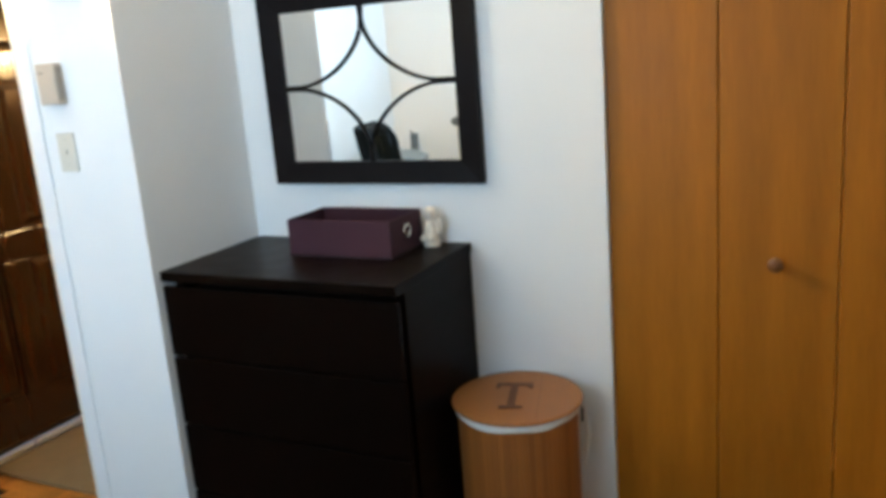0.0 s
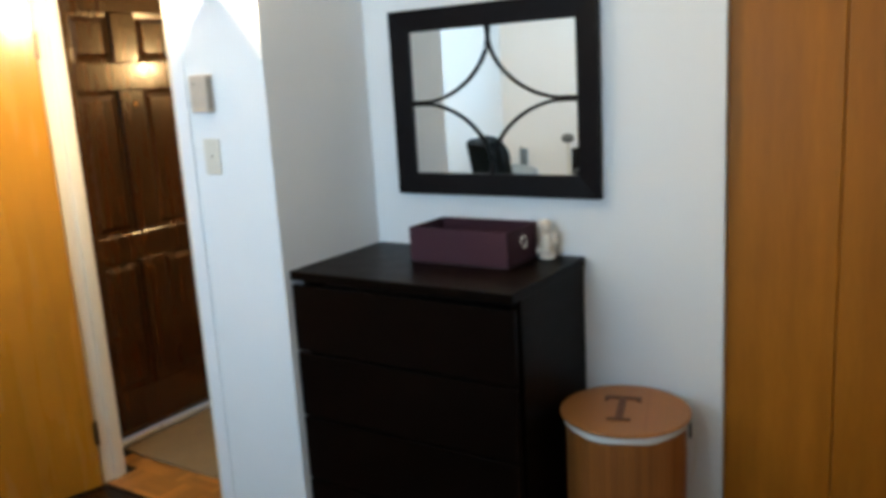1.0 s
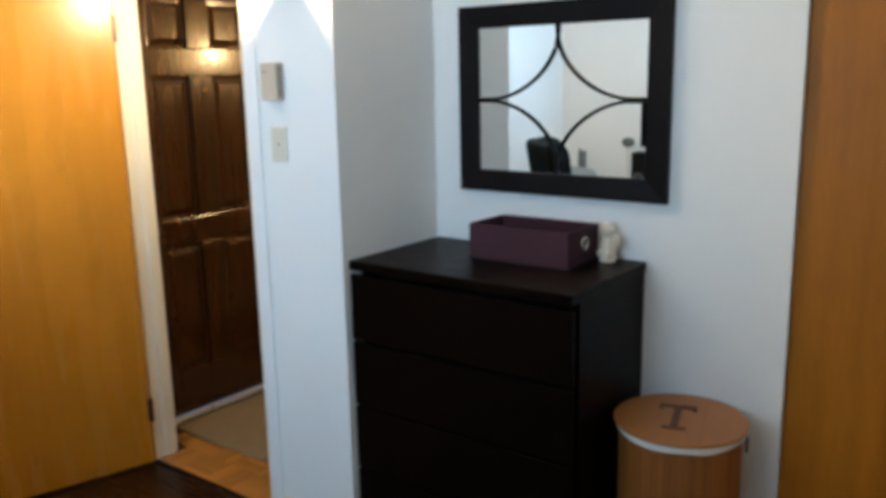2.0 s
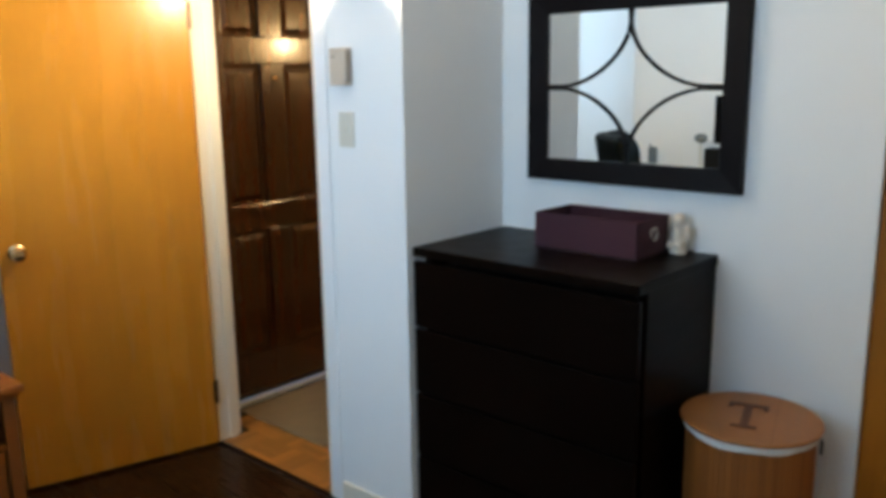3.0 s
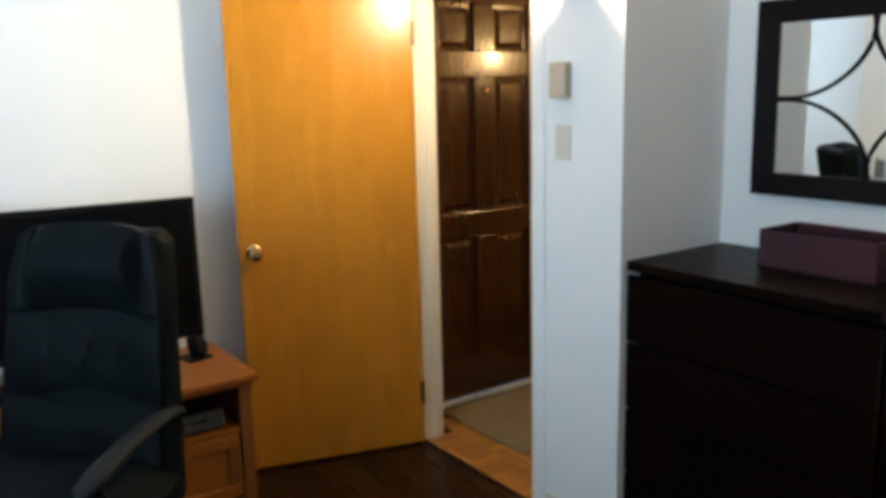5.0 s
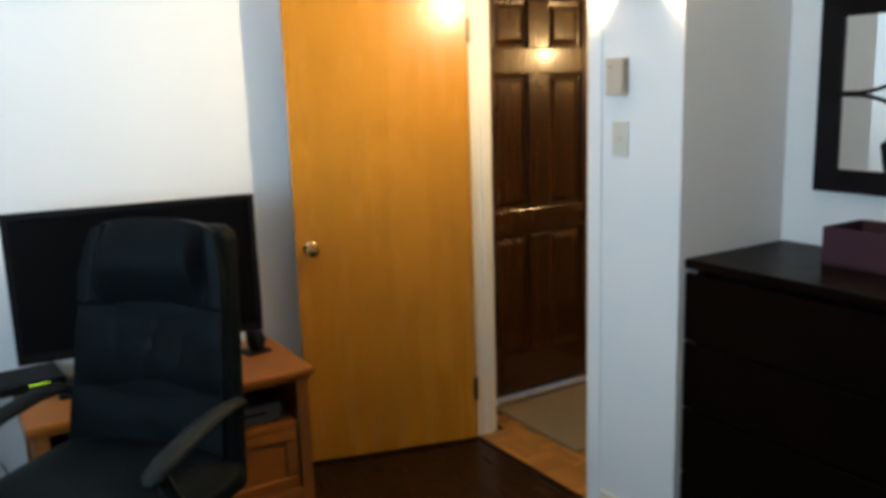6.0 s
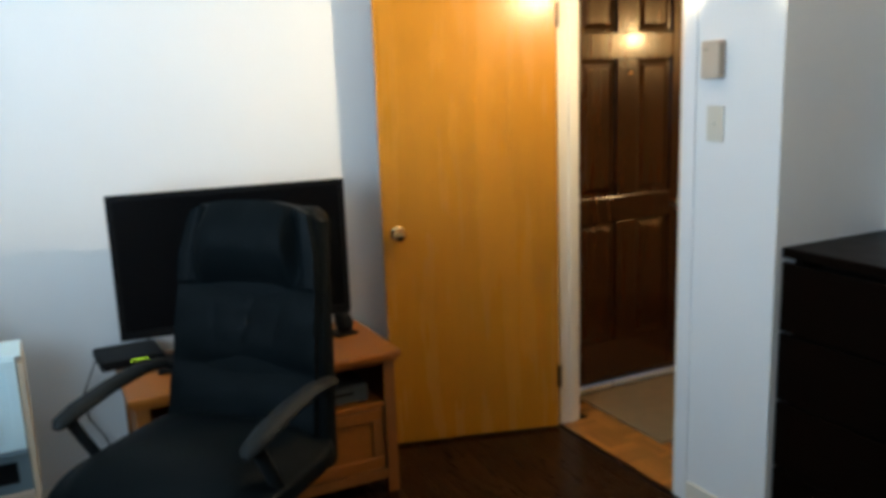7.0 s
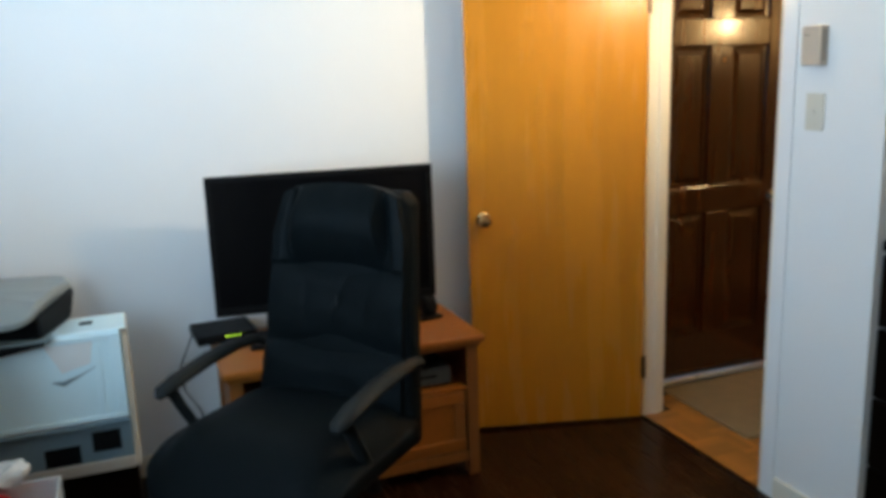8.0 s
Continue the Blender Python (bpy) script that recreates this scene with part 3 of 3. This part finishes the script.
def player():
    p = thing("disc_player", pose(-1.14, -1.57, 0.366), "grey disc player inside the stand's shelf", "player")
    part("case", boxes((-0.14, -0.12, 0.006, 0.13, 0.11, 0.072), bev=0.004), GREYBOX, p, smooth=True)
    part("front_panel", boxes((0.13, -0.117, 0.012, 0.136, 0.107, 0.066), bev=0.001), GREYBOX, p)
    part("tray_slot", boxes((0.136, -0.06, 0.04, 0.1375, 0.05, 0.05)), BLACKPL, p)
    for q in ((-0.12, -0.1), (-0.12, 0.09), (0.11, -0.1), (0.11, 0.09)):
        part("foot", boxes((q[0] - 0.01, q[1] - 0.01, 0, q[0] + 0.01, q[1] + 0.01, 0.006)), BLACKPL, p)


player()


def television():
    t = thing("television", pose(-1.204, -1.867, 0.565, 0, 0, -5.8), "black flat television switched off on the stand", "television")
    w, z0, z1 = 0.4100, 0.118, 0.625
    part("back_shell", boxes((-0.05, -w + 0.05, z0 + 0.05, -0.0, w - 0.05, z1 - 0.06), bev=0.015), BLACKPL, t, smooth=True)
    part("bezel", boxes((0.0, -w, z0, 0.022, -w + 0.02, z1), (0.0, w - 0.02, z0, 0.022, w, z1), (0.0, -w + 0.02, z0, 0.022, w - 0.02, z0 + 0.03), (0.0, -w + 0.02, z1 - 0.02, 0.022, w - 0.02, z1)), BLACKPL, t)
    part("screen", boxes((0.002, -w + 0.02, z0 + 0.03, 0.016, w - 0.02, z1 - 0.02)), SCREEN, t, "dark glossy screen")
    part("neck", boxes((-0.035, -0.06, 0.014, -0.004, 0.06, z0 + 0.08), bev=0.006), BLACKPL, t)
    part("foot", boxes((-0.10, -0.30, 0.0, 0.09, 0.30, 0.018), bev=0.006), BLACKPL, t, smooth=True)


television()


def router():
    r = thing("set_top_box", pose(-1.37, -2.245, 0.565, 0, 0, 4), "dark grey set top box with a green display", "set top box")
    part("case", boxes((-0.10, -0.11, 0.006, 0.10, 0.11, 0.042), bev=0.006), BLACKPL, r, smooth=True)
    part("front_panel", boxes((0.10, -0.105, 0.009, 0.104, 0.105, 0.039), bev=0.001), BLACKPL, r)
    for k in range(5):
        part("led_segment", boxes((0.104, -0.012 + 0.013 * k, 0.0318, 0.1052, -0.003 + 0.013 * k, 0.0335)), LED, r, "green lit display mark")

    # its power cable hangs down beside the stand
    cable = [(-0.10, -0.06, 0.02), (-0.102, -0.10, 0.0), (-0.098, -0.155, -0.12), (-0.095, -0.15, -0.22), (-0.09, -0.10, -0.31), (-0.085, -0.07, -0.42), (-0.085, -0.08, -0.555)]
    part("power_cable", tube(bmesh.new(), cable, 0.0035, 8), BLACKPL, r, "thin black cable", smooth=True)


router()


# stands in for the television's curved right foot; its round disc is added
def tv_foot_block():
    c = thing("tv_foot_block", pose(-1.26, -1.452, 0.565, 0, 0, 12), "small black block in place of the television's right foot", "speaker")
    b = bmesh.new()
    box(b, -0.036, -0.032, 0.008, 0.036, 0.032, 0.090, bev=0.026, seg=4)
    for v in b.verts:
        v.co.x -= 0.25 * max(0, v.co.z - 0.03)
    part("cabinet", b, BLACKPL, c, smooth=True)
    part("base", boxes((-0.045, -0.062, 0.0, 0.05, 0.036, 0.009), bev=0.003), BLACKPL, c)
    g = bmesh.new()
    lathe(g, [(0.022, 0), (0.024, 0.003), (0.018, 0.004), (0.006, 0.001)], 18)
    bmesh.ops.transform(g, verts=g.verts[:], matrix=pose(0.028, 0, 0.05, 0, 76))
    part("front_disc", g, BLACKPL, c, smooth=True)


tv_foot_block()


def office_chair():
    c = thing("office_chair", pose(-0.450, -2.150, 0, 0, 0, -48) @ Matrix.Diagonal((1.02, 1.02, 1.04, 1)), "black leather high back office chair", "office chair")
    st = bmesh.new()
    cushion(st, -0.24, -0.31, 0.43, 0.34, 0.31, 0.578, 0.022, 2, 14, 0.08)
    for v in st.verts:
        if v.co.x > 0.12:
            v.co.z -= 1.6 * (v.co.x - 0.12) ** 2
    part("seat", st, LEATHER, c, smooth=True)

    def lean(bm):
        """Tips the back, dishes it from side to side and rounds its upper corners."""
        bmesh.ops.transform(bm, verts=bm.verts[:], matrix=Matrix.Translation((-0.20, 0, 0.47)) @ pose(0, 0, 0, 0, -11, 0) @ Matrix.Translation((0.20, 0, -0.47)))
        for v in bm.verts:
            k = abs(v.co.y) / 0.25
            v.co.x += 0.035 * k * k
            top = max(0, v.co.z - 1.02)
            v.co.y *= (1 - 0.9 * top) * (1 + 0.20 * max(0, 1.02 - v.co.z))
            v.co.z -= 0.05 * top / 0.17 * k ** 3
        return bm

    def back_front(y, z):
        """How far the padding swells at this height: lumbar, middle and headrest rolls with shallow creases between."""
        e = max(0.0, 1 - (abs(y) / 0.245) ** 4)
        roll = 0.0
        for z0, z1, d in ((0.47, 0.70, 0.034), (0.70, 0.93, 0.022), (0.93, 1.19, 0.066)):
            if z0 <= z <= z1:
                q = (z - z0) / (z1 - z0)
                roll = d * (1 - abs(2 * q - 1) ** (2.0 if z0 > 0.9 else 3.0))
        if z > 0.93:
            panel = 1.0 if abs(y) < 0.15 else max(0.05, 1 - (abs(y) - 0.15) / 0.022)
            ridge = 0.022 * min(1.0, max(0.0, (abs(y) - 0.168) / 0.02))
        else:
            panel, ridge = 1.0, 0.0
            if 0.71 < z < 0.925:
                fade = math.sin(math.pi * (z - 0.71) / 0.215)
                for c0, slant, deep in ((0.0, 0.34, 0.0065), (-0.10, -0.1, 0.003), (0.10, 0.16, 0.003)):
                    roll -= deep * fade * math.exp(-((y - c0 - slant * (z - 0.82)) / 0.009) ** 2)
        return e * (roll * panel + ridge)

    shell = bmesh.new()
    box(shell, -0.275, -0.25, 0.44, -0.185, 0.25, 1.19)
    bmesh.ops.bevel(shell, geom=shell.edges[:], offset=0.035, segments=4, profile=0.5, affect="EDGES")
    back = part("backrest", lean(shell), LEATHER, c, smooth=True)
    bm = bmesh.new()
    ny, nz = 44, 72
    grid = [[bm.verts.new((-0.174 + back_front(-0.225 + 0.45 * i / ny, 0.475 + 0.695 * j / nz), -0.225 + 0.45 * i / ny, 0.475 + 0.695 * j / nz)) for i in range(ny + 1)] for j in range(nz + 1)]
    for j in range(nz):
        for i in range(ny):
            bm.faces.new((grid[j][i], grid[j][i + 1], grid[j + 1][i + 1], grid[j + 1][i]))
    for v in bm.verts:
        v.co.x += 0.003 * noise.noise((v.co.y * 9, v.co.z * 16, 3.1)) + 0.0012 * noise.noise((v.co.y * 30, v.co.z * 22, 7.7))
    rim = [e for e in bm.edges if e.is_boundary]
    r = bmesh.ops.extrude_edge_only(bm, edges=rim)
    for v in (g for g in r["geom"] if isinstance(g, bmesh.types.BMVert)):
        v.co.x = -0.205
    part("back_cushion", lean(bm), LEATHER, back, "padded leather with sewn rolls", smooth=True)
    seam = tube(bmesh.new(), [(-0.1565 - 0.007 * abs(2 * k / 8 - 1), 0.012 - 0.02 * k / 8, 0.745 + 0.16 * k / 8) for k in range(9)], 0.0018, 6)
    part("seam", lean(seam), LEATHERSEAM, back)
    for s in (-1, 1):
        y = s * 0.285
        pts = [(-0.235, y * 0.9, 0.665), (-0.19, y, 0.696), (-0.10, y, 0.706), (0.02, y, 0.700), (0.14, y, 0.682), (0.20, y, 0.666), (0.215, y, 0.655)]
        arm = part("armrest", tube(bmesh.new(), pts, [0.018, 0.024, 0.028, 0.03, 0.03, 0.026, 0.012], 12, False, (1.0, 0.62)), ARMPL, c, "charcoal plastic armrest", smooth=True)
        leg = [(0.17, y, 0.665), (0.135, y, 0.60), (0.075, y * 0.99, 0.50), (0.03, y * 0.93, 0.42), (-0.02, y * 0.75, 0.40)]
        part("arm_support", tube(bmesh.new(), leg, [0.019, 0.018, 0.018, 0.02, 0.016], 10, False, (1.1, 0.8)), ARMPL, arm, smooth=True)
    col = bmesh.new()
    lathe(col, [(0.034, 0.10), (0.034, 0.26), (0.024, 0.262), (0.024, 0.385)], 20)
    part("gas_column", col, BLACKPL, c, smooth=True)
    part("tilt_plate", boxes((-0.12, -0.1, 0.385, 0.12, 0.1, 0.425), bev=0.006), BLACKPL, c)
    for k in range(5):
        a = radians(72 * k + 20)
        leg = part("base_leg", tube(bmesh.new(), [(0.02 * math.cos(a), 0.02 * math.sin(a), 0.125), (0.17 * math.cos(a), 0.17 * math.sin(a), 0.11), (0.30 * math.cos(a), 0.30 * math.sin(a), 0.085)], [0.034, 0.028, 0.018], 10), BLACKPL, c, smooth=True)
        w = bmesh.new()
        for o in (-0.013, 0.013):
            r = bmesh.ops.create_cone(w, cap_ends=True, segments=20, radius1=0.028, radius2=0.028, depth=0.018, matrix=pose(0, o, 0.028, 90))
        tube(w, [(0, 0, 0.03), (0, 0, 0.08)], 0.008, 8)
        bmesh.ops.transform(w, verts=w.verts[:], matrix=Matrix.Translation((0.30 * math.cos(a), 0.30 * math.sin(a), 0)) @ pose(0, 0, 0, 0, 0, 72 * k + 55))
        part("caster", w, BLACKPL, leg, smooth=True)


office_chair()


# ---- south-west corner: storage unit, printer, desk ----
def storage_unit():
    x0, x1, y0, y1 = -1.245, -1.048, -3.56, -2.578
    s = thing("storage_unit", pose((x0 + x1) / 2, (y0 + y1) / 2, 0), "pale board storage unit with a frosted front", "storage unit")
    a, b, Z = (x1 - x0) / 2, (y1 - y0) / 2, 0.738
    part("top", boxes((-a, -b + 0.62, Z - 0.018, a - 0.016, b, Z), bev=0.002), PALEWOOD, s)
    part("top", boxes((-a - 0.09, -b, Z - 0.018, a - 0.016, -b + 0.618, Z), bev=0.002), PALEWOOD, s)
    part("side_panel", boxes((-a, b - 0.018, 0.256, a - 0.004, b, Z - 0.019), bev=0.002), PALEWOOD, s)
    part("side_panel", boxes((-a, -b, 0.256, a - 0.004, -b + 0.018, Z - 0.019), bev=0.002), PALEWOOD, s)
    part("bottom", boxes((-a, -b + 0.019, 0.256, a + 0.004, b - 0.019, 0.294), bev=0.003), THERMO, s, "tan board under the rail")
    part("back_panel", boxes((-a, -b + 0.019, 0.295, -a + 0.01, b - 0.019, Z - 0.019)), PALEWOOD, s)
    # a pale cover folds from the top down over the front edge
    cov = part("cover", boxes((-a + 0.004, b - 0.225, Z + 0.0005, a - 0.004, b - 0.004, Z + 0.006), bev=0.002), FROST, s, "pale translucent cover on the top")
    # black plate on the cover in place of the shade inside the hand hole
    part("hand_hole_shade", boxes((-0.028, b - 0.145, Z + 0.0062, 0.006, b - 0.105, Z + 0.0085)), BLACKPL, cov)
    dr = part("drawer", boxes((-a + 0.02, -b + 0.03, 0.445, a - 0.02, b - 0.03, 0.705)), FROSTIN, s, "pale papers behind the frosted front")
    part("drawer_front", boxes((a - 0.015, -b + 0.004, 0.437, a, b - 0.020, Z + 0.003), bev=0.007), FROST, dr, "pale blue frosted plastic front", smooth=True)
    part("lip", boxes((a - 0.008, -b + 0.020, 0.419, a + 0.012, b - 0.020, 0.436), bev=0.004), RAIL, dr)
    for q in ((a + 0.0002, -b + 0.022, 0.716, a + 0.006, b - 0.022, 0.732), (a + 0.0002, b - 0.052, 0.458, a + 0.006, b - 0.022, 0.715),
              (a + 0.0002, b - 0.106, 0.458, a + 0.005, b - 0.086, 0.70), (a + 0.0002, -b + 0.022, 0.440, a + 0.006, b - 0.022, 0.457)):
        part("front_rib", boxes(q, bev=0.002), FROST, dr)
    env = bmesh.new()
    for x in (a + 0.0006, a + 0.0022):
        for y, z in ((-2.828, 0.713), (-2.683, 0.713), (-2.698, 0.640), (-2.784, 0.618)):
            env.verts.new((x, y - (y0 + y1) / 2, z))
    bmesh.ops.convex_hull(env, input=env.verts[:])
    part("paper", env, PAPER, dr, "white envelope tucked behind the front")
    c = (y0 + y1) / 2
    part("dark_mark", tube(bmesh.new(), [(a + 0.003, -2.815 - c, 0.592), (a + 0.003, -2.783 - c, 0.583), (a + 0.003, -2.725 - c, 0.606), (a + 0.003, -2.670 - c, 0.636)],
                           [0.002, 0.008, 0.002, 0.001], 8, False, (0.4, 1.0)), TEAL, dr)
    part("base_rail", boxes((a - 0.016, -b + 0.019, 0.296, a - 0.003, b - 0.019, 0.418), bev=0.002), RAIL, s, "blue grey rail under the front")
    # the rail is uncut; black plates draw the shade inside its two slots
    for p, q, z0, z1 in ((-2.869, -2.761, 0.300, 0.364), (-2.722, -2.634, 0.330, 0.400)):
        part("slot_shade", boxes((a - 0.0028, p - c, z0, a - 0.001, q - c, z1)), BLACKPL, s)
    # no known cabinet: an added dark block fills the dark space under the unit
    part("dark_filler", boxes((-a + 0.01, -b + 0.01, 0.0, a - 0.025, b - 0.012, 0.255), bev=0.003), ESPRESSO, s, "added dark filler block under the unit")


storage_unit()


def printer():
    px, py, turn = -1.197, -3.003, -17
    p = thing("printer", pose(px, py, 0.738, 0, 0, turn), "silver and black inkjet printer on the storage unit", "printer")
    body = bmesh.new()
    box(body, -0.15, -0.23, 0.0, 0.13, 0.22, 0.112, bev=0.018)
    for v in body.verts:                        # the sides lean outwards up to the lid
        v.co.x += 0.55 * max(0.0, v.co.z - 0.02) * (1 if v.co.x > 0 else -0.2)
        v.co.y += 0.18 * v.co.z * (1 if v.co.y > 0 else -1)
    part("body", body, BLACKPL, p, smooth=True)
    lid = bmesh.new()
    n = 40
    rings = [[], [], [], []]
    for k in range(n):
        q = 2 * math.pi * k / n
        cx, cy = math.cos(q), math.sin(q)
        ex, ey = (abs(cx) ** 0.34) * (1 if cx > 0 else -1), (abs(cy) ** 0.34) * (1 if cy > 0 else -1)
        x, y = 0.035 + 0.215 * ex, 0.245 * ey
        dip = 0.30 * max(0.0, x - 0.12)
        for ring, (g, z) in zip(rings, ((0.97, 0.113), (1.0, 0.120), (1.0, 0.134), (0.95, 0.147))):
            ring.append(lid.verts.new((0.035 + (x - 0.035) * g, y * g, z - dip)))
    for A, B in zip(rings, rings[1:]):
        for k in range(n):
            lid.faces.new((A[k], A[(k + 1) % n], B[(k + 1) % n], B[k]))
    lid.faces.new(rings[0][::-1])
    mid = lid.verts.new((0.035, 0, 0.150))
    for k in range(n):
        lid.faces.new((rings[3][k], rings[3][(k + 1) % n], mid))
    part("scanner_lid", lid, SILVER, p, "silver scanner lid", smooth=True)
    part("control_panel", boxes((-0.06, -0.14, 0.1455, 0.04, 0.00, 0.153), bev=0.003), BLACKPL, p)
    # the catch tray reaches out over the unit's front edge
    tray = boxes((-1.040, -3.17, 0.688, -0.985, -2.815, 0.744), bev=0.006)
    for v in tray.verts:
        v.co.z += 0.55 * max(0.0, v.co.y + 2.90) * (1 if v.co.z < 0.71 else 0)
    bmesh.ops.transform(tray, verts=tray.verts[:], matrix=pose(px, py, 0.738, 0, 0, turn).inverted())
    part("output_tray", tray, BLACKPL, p)
    rim = boxes((-1.09, -3.17, 0.7455, -0.985, -2.80, 0.752), bev=0.002)
    bmesh.ops.transform(rim, verts=rim.verts[:], matrix=pose(px, py, 0.738, 0, 0, turn).inverted())
    part("tray_flap", rim, TEAL, p, "grey tray flap")


printer()


def phone():
    p = thing("cordless_phone", pose(-1.243, -3.45, 0.738, 0, 0, 35) @ Matrix.Diagonal((1.15, 1.15, 1.18, 1)), "dark grey cordless phone standing in its base", "phone")
    part("base", boxes((-0.05, -0.05, 0, 0.05, 0.06, 0.04), bev=0.01), PHONEM, p, smooth=True)
    h = bmesh.new()
    box(h, -0.016, -0.026, 0.03, 0.016, 0.026, 0.205, bev=0.008)
    part("handset", h, PHONEM, p, smooth=True)
    part("antenna", tube(bmesh.new(), [(0, 0.018, 0.2), (0, 0.018, 0.225)], 0.006, 8), PHONEM, p)


phone()


def desk():
    d = thing("desk", pose(-0.10, -3.27, 0), "honey oak desk below the window", "desk")
    part("desktop", boxes((-0.72, -0.30, 0.72, 0.72, 0.30, 0.75), bev=0.004), OAK, d)
    for x in (-0.69, 0.66):
        part("side_panel", boxes((x, -0.28, 0, x + 0.03, 0.28, 0.719)), OAKV, d)
    part("modesty_panel", boxes((-0.66, -0.27, 0.35, 0.66, -0.25, 0.719)), OAKV, d)


desk()


def monitor():
    m = thing("monitor", pose(-0.43, -3.30, 0.75, 0, 0, 0), "black computer monitor on the desk", "monitor")
    part("screen_shell", boxes((-0.26, -0.02, 0.29, 0.26, 0.02, 0.62), bev=0.005), BLACKPL, m, smooth=True)
    part("screen", boxes((-0.245, 0.02, 0.31, 0.245, 0.022, 0.605)), SCREEN, m)
    part("neck", boxes((-0.03, -0.03, 0.016, 0.03, -0.0, 0.30)), BLACKPL, m)
    part("foot", boxes((-0.12, -0.09, 0, 0.12, 0.10, 0.016), bev=0.005), BLACKPL, m)


monitor()


def speaker():
    s = thing("speaker", pose(-0.605, -3.13, 0.75), "black desktop speaker beside the monitor", "speaker")
    part("cabinet", boxes((-0.055, -0.07, 0, 0.055, 0.06, 0.27), bev=0.006), BLACKPL, s, smooth=True)
    k = bmesh.new()
    lathe(k, [(0.042, 0), (0.036, 0.004), (0.012, -0.004)], 20)
    bmesh.ops.transform(k, verts=k.verts[:], matrix=pose(0, 0.06, 0.09, -90))
    part("cone", k, PHONEM, s)


speaker()


def desk_lamp():
    l = thing("desk_lamp", pose(-0.795, -3.32, 0.75), "small desk lamp with a dark round head", "desk lamp")
    b = bmesh.new()
    lathe(b, [(0.045, 0), (0.045, 0.012), (0.02, 0.018)], 20)
    part("base", b, PLATE, l, smooth=True)
    part("stem", tube(bmesh.new(), [(0, 0, 0.015), (0, 0, 0.15), (0.0, 0.01, 0.28)], 0.012, 8), PLATE, l, "pale stem", smooth=True)
    h = bmesh.new()
    bmesh.ops.create_icosphere(h, subdivisions=3, radius=0.05, matrix=Matrix.Translation((0, 0.01, 0.32)) @ Matrix.Diagonal((1, 0.8, 0.72, 1)))
    part("head", h, PHONEM, l, "dark oval head", smooth=True)


desk_lamp()


def floor_box():
    b = thing("cardboard_box", pose(-0.52, -2.98, 0), "open white cardboard box on the floor", "box")
    w, d, h, t = 0.17, 0.19, 0.435, 0.005
    for q in ((-w, -d, 0.004, w, -d + t, h), (-w, d - t, 0.004, w, d, h), (-w, -d + t, 0.004, -w + t, d - t, h), (w - t, -d + t, 0.004, w, d - t, h)):
        part("side", boxes(q, bev=0.001), PAPER, b)
    part("bottom", boxes((-w, -d, 0, w, d, 0.004)), PAPER, b)
    r = bmesh.new()
    cushion(r, -0.14, -0.17, 0.004, 0.15, 0.12, 0.435, 0.035, 2, 6, 0.06)
    ob = new("bag", mesh_of("bag", r, RED, True))
    ob.matrix_world = pose(-0.52, -2.98, 0.0)
    tagged(ob, "red plastic bag inside the cardboard box", "bag")


floor_box()


def crumpled_bag():
    bm = bmesh.new()
    bmesh.ops.create_icosphere(bm, subdivisions=4, radius=0.075, matrix=Matrix.Diagonal((1.0, 1.35, 0.45, 1)))
    for v in bm.verts:
        v.co += 0.022 * noise.noise_vector(v.co * 22) + 0.008 * noise.noise_vector(v.co * 60)
    low = min(v.co.z for v in bm.verts)
    for v in bm.verts:
        v.co.z -= low
    ob = new("plastic_bag", mesh_of("plastic_bag", bm, CRUMPLE, False))
    ob.matrix_world = pose(-0.60, -2.95, 0.462)
    tagged(ob, "crumpled translucent white plastic bag on the red bag", "plastic bag")


crumpled_bag()

# ---- floor pieces ----
def planks():
    w, L = 0.128, 1.21
    cache = {}
    rnd = random.Random(4)
    y = YS
    row = 0
    while y < 0.0:
        off = (row * 0.43) % L
        x = XW - off
        while x < XE:
            a, b = max(x, XW), min(x + L, XE)
            if y + w > PY:
                a = max(a, NX)
            if b - a > 0.05:
                key = round(b - a, 3)
                if key not in cache:
                    cache[key] = mesh_of("plank", boxes((0.0004, 0.0004, -0.006, key - 0.0004, w - 0.0004, 0.0), bev=0.0006), FLOOR)
                p = new("plank", cache[key])
                p.parent = floor
                p.matrix_basis = pose(a, y, 0)
            x += L
        y += w
        row += 1


def parquet():
    """Finger parquet: squares of five strips, turned by turns."""
    s, n = 0.15, 5
    me = [mesh_of("strip", boxes((0.0004, 0.0004, -0.006, s - 0.0004, s / n - 0.0004, 0)), PARQ),
          mesh_of("strip", boxes((0.0004, 0.0004, -0.006, s / n - 0.0004, s - 0.0004, 0)), PARQ)]
    for i in range(6):
        for j in range(7):
            x, y = JX + 0.02 - 0.15 + i * s, PY + 0.006 + j * s
            if y < PY + TW and x < JX:
                continue
            if x < HW + 0.07:
                continue
            for k in range(n):
                p = new("strip", me[(i + j) % 2])
                p.parent = hall_floor
                p.matrix_basis = pose(x, y + k * s / n, 0) if (i + j) % 2 == 0 else pose(x + k * s / n, y, 0)


planks()
parquet()
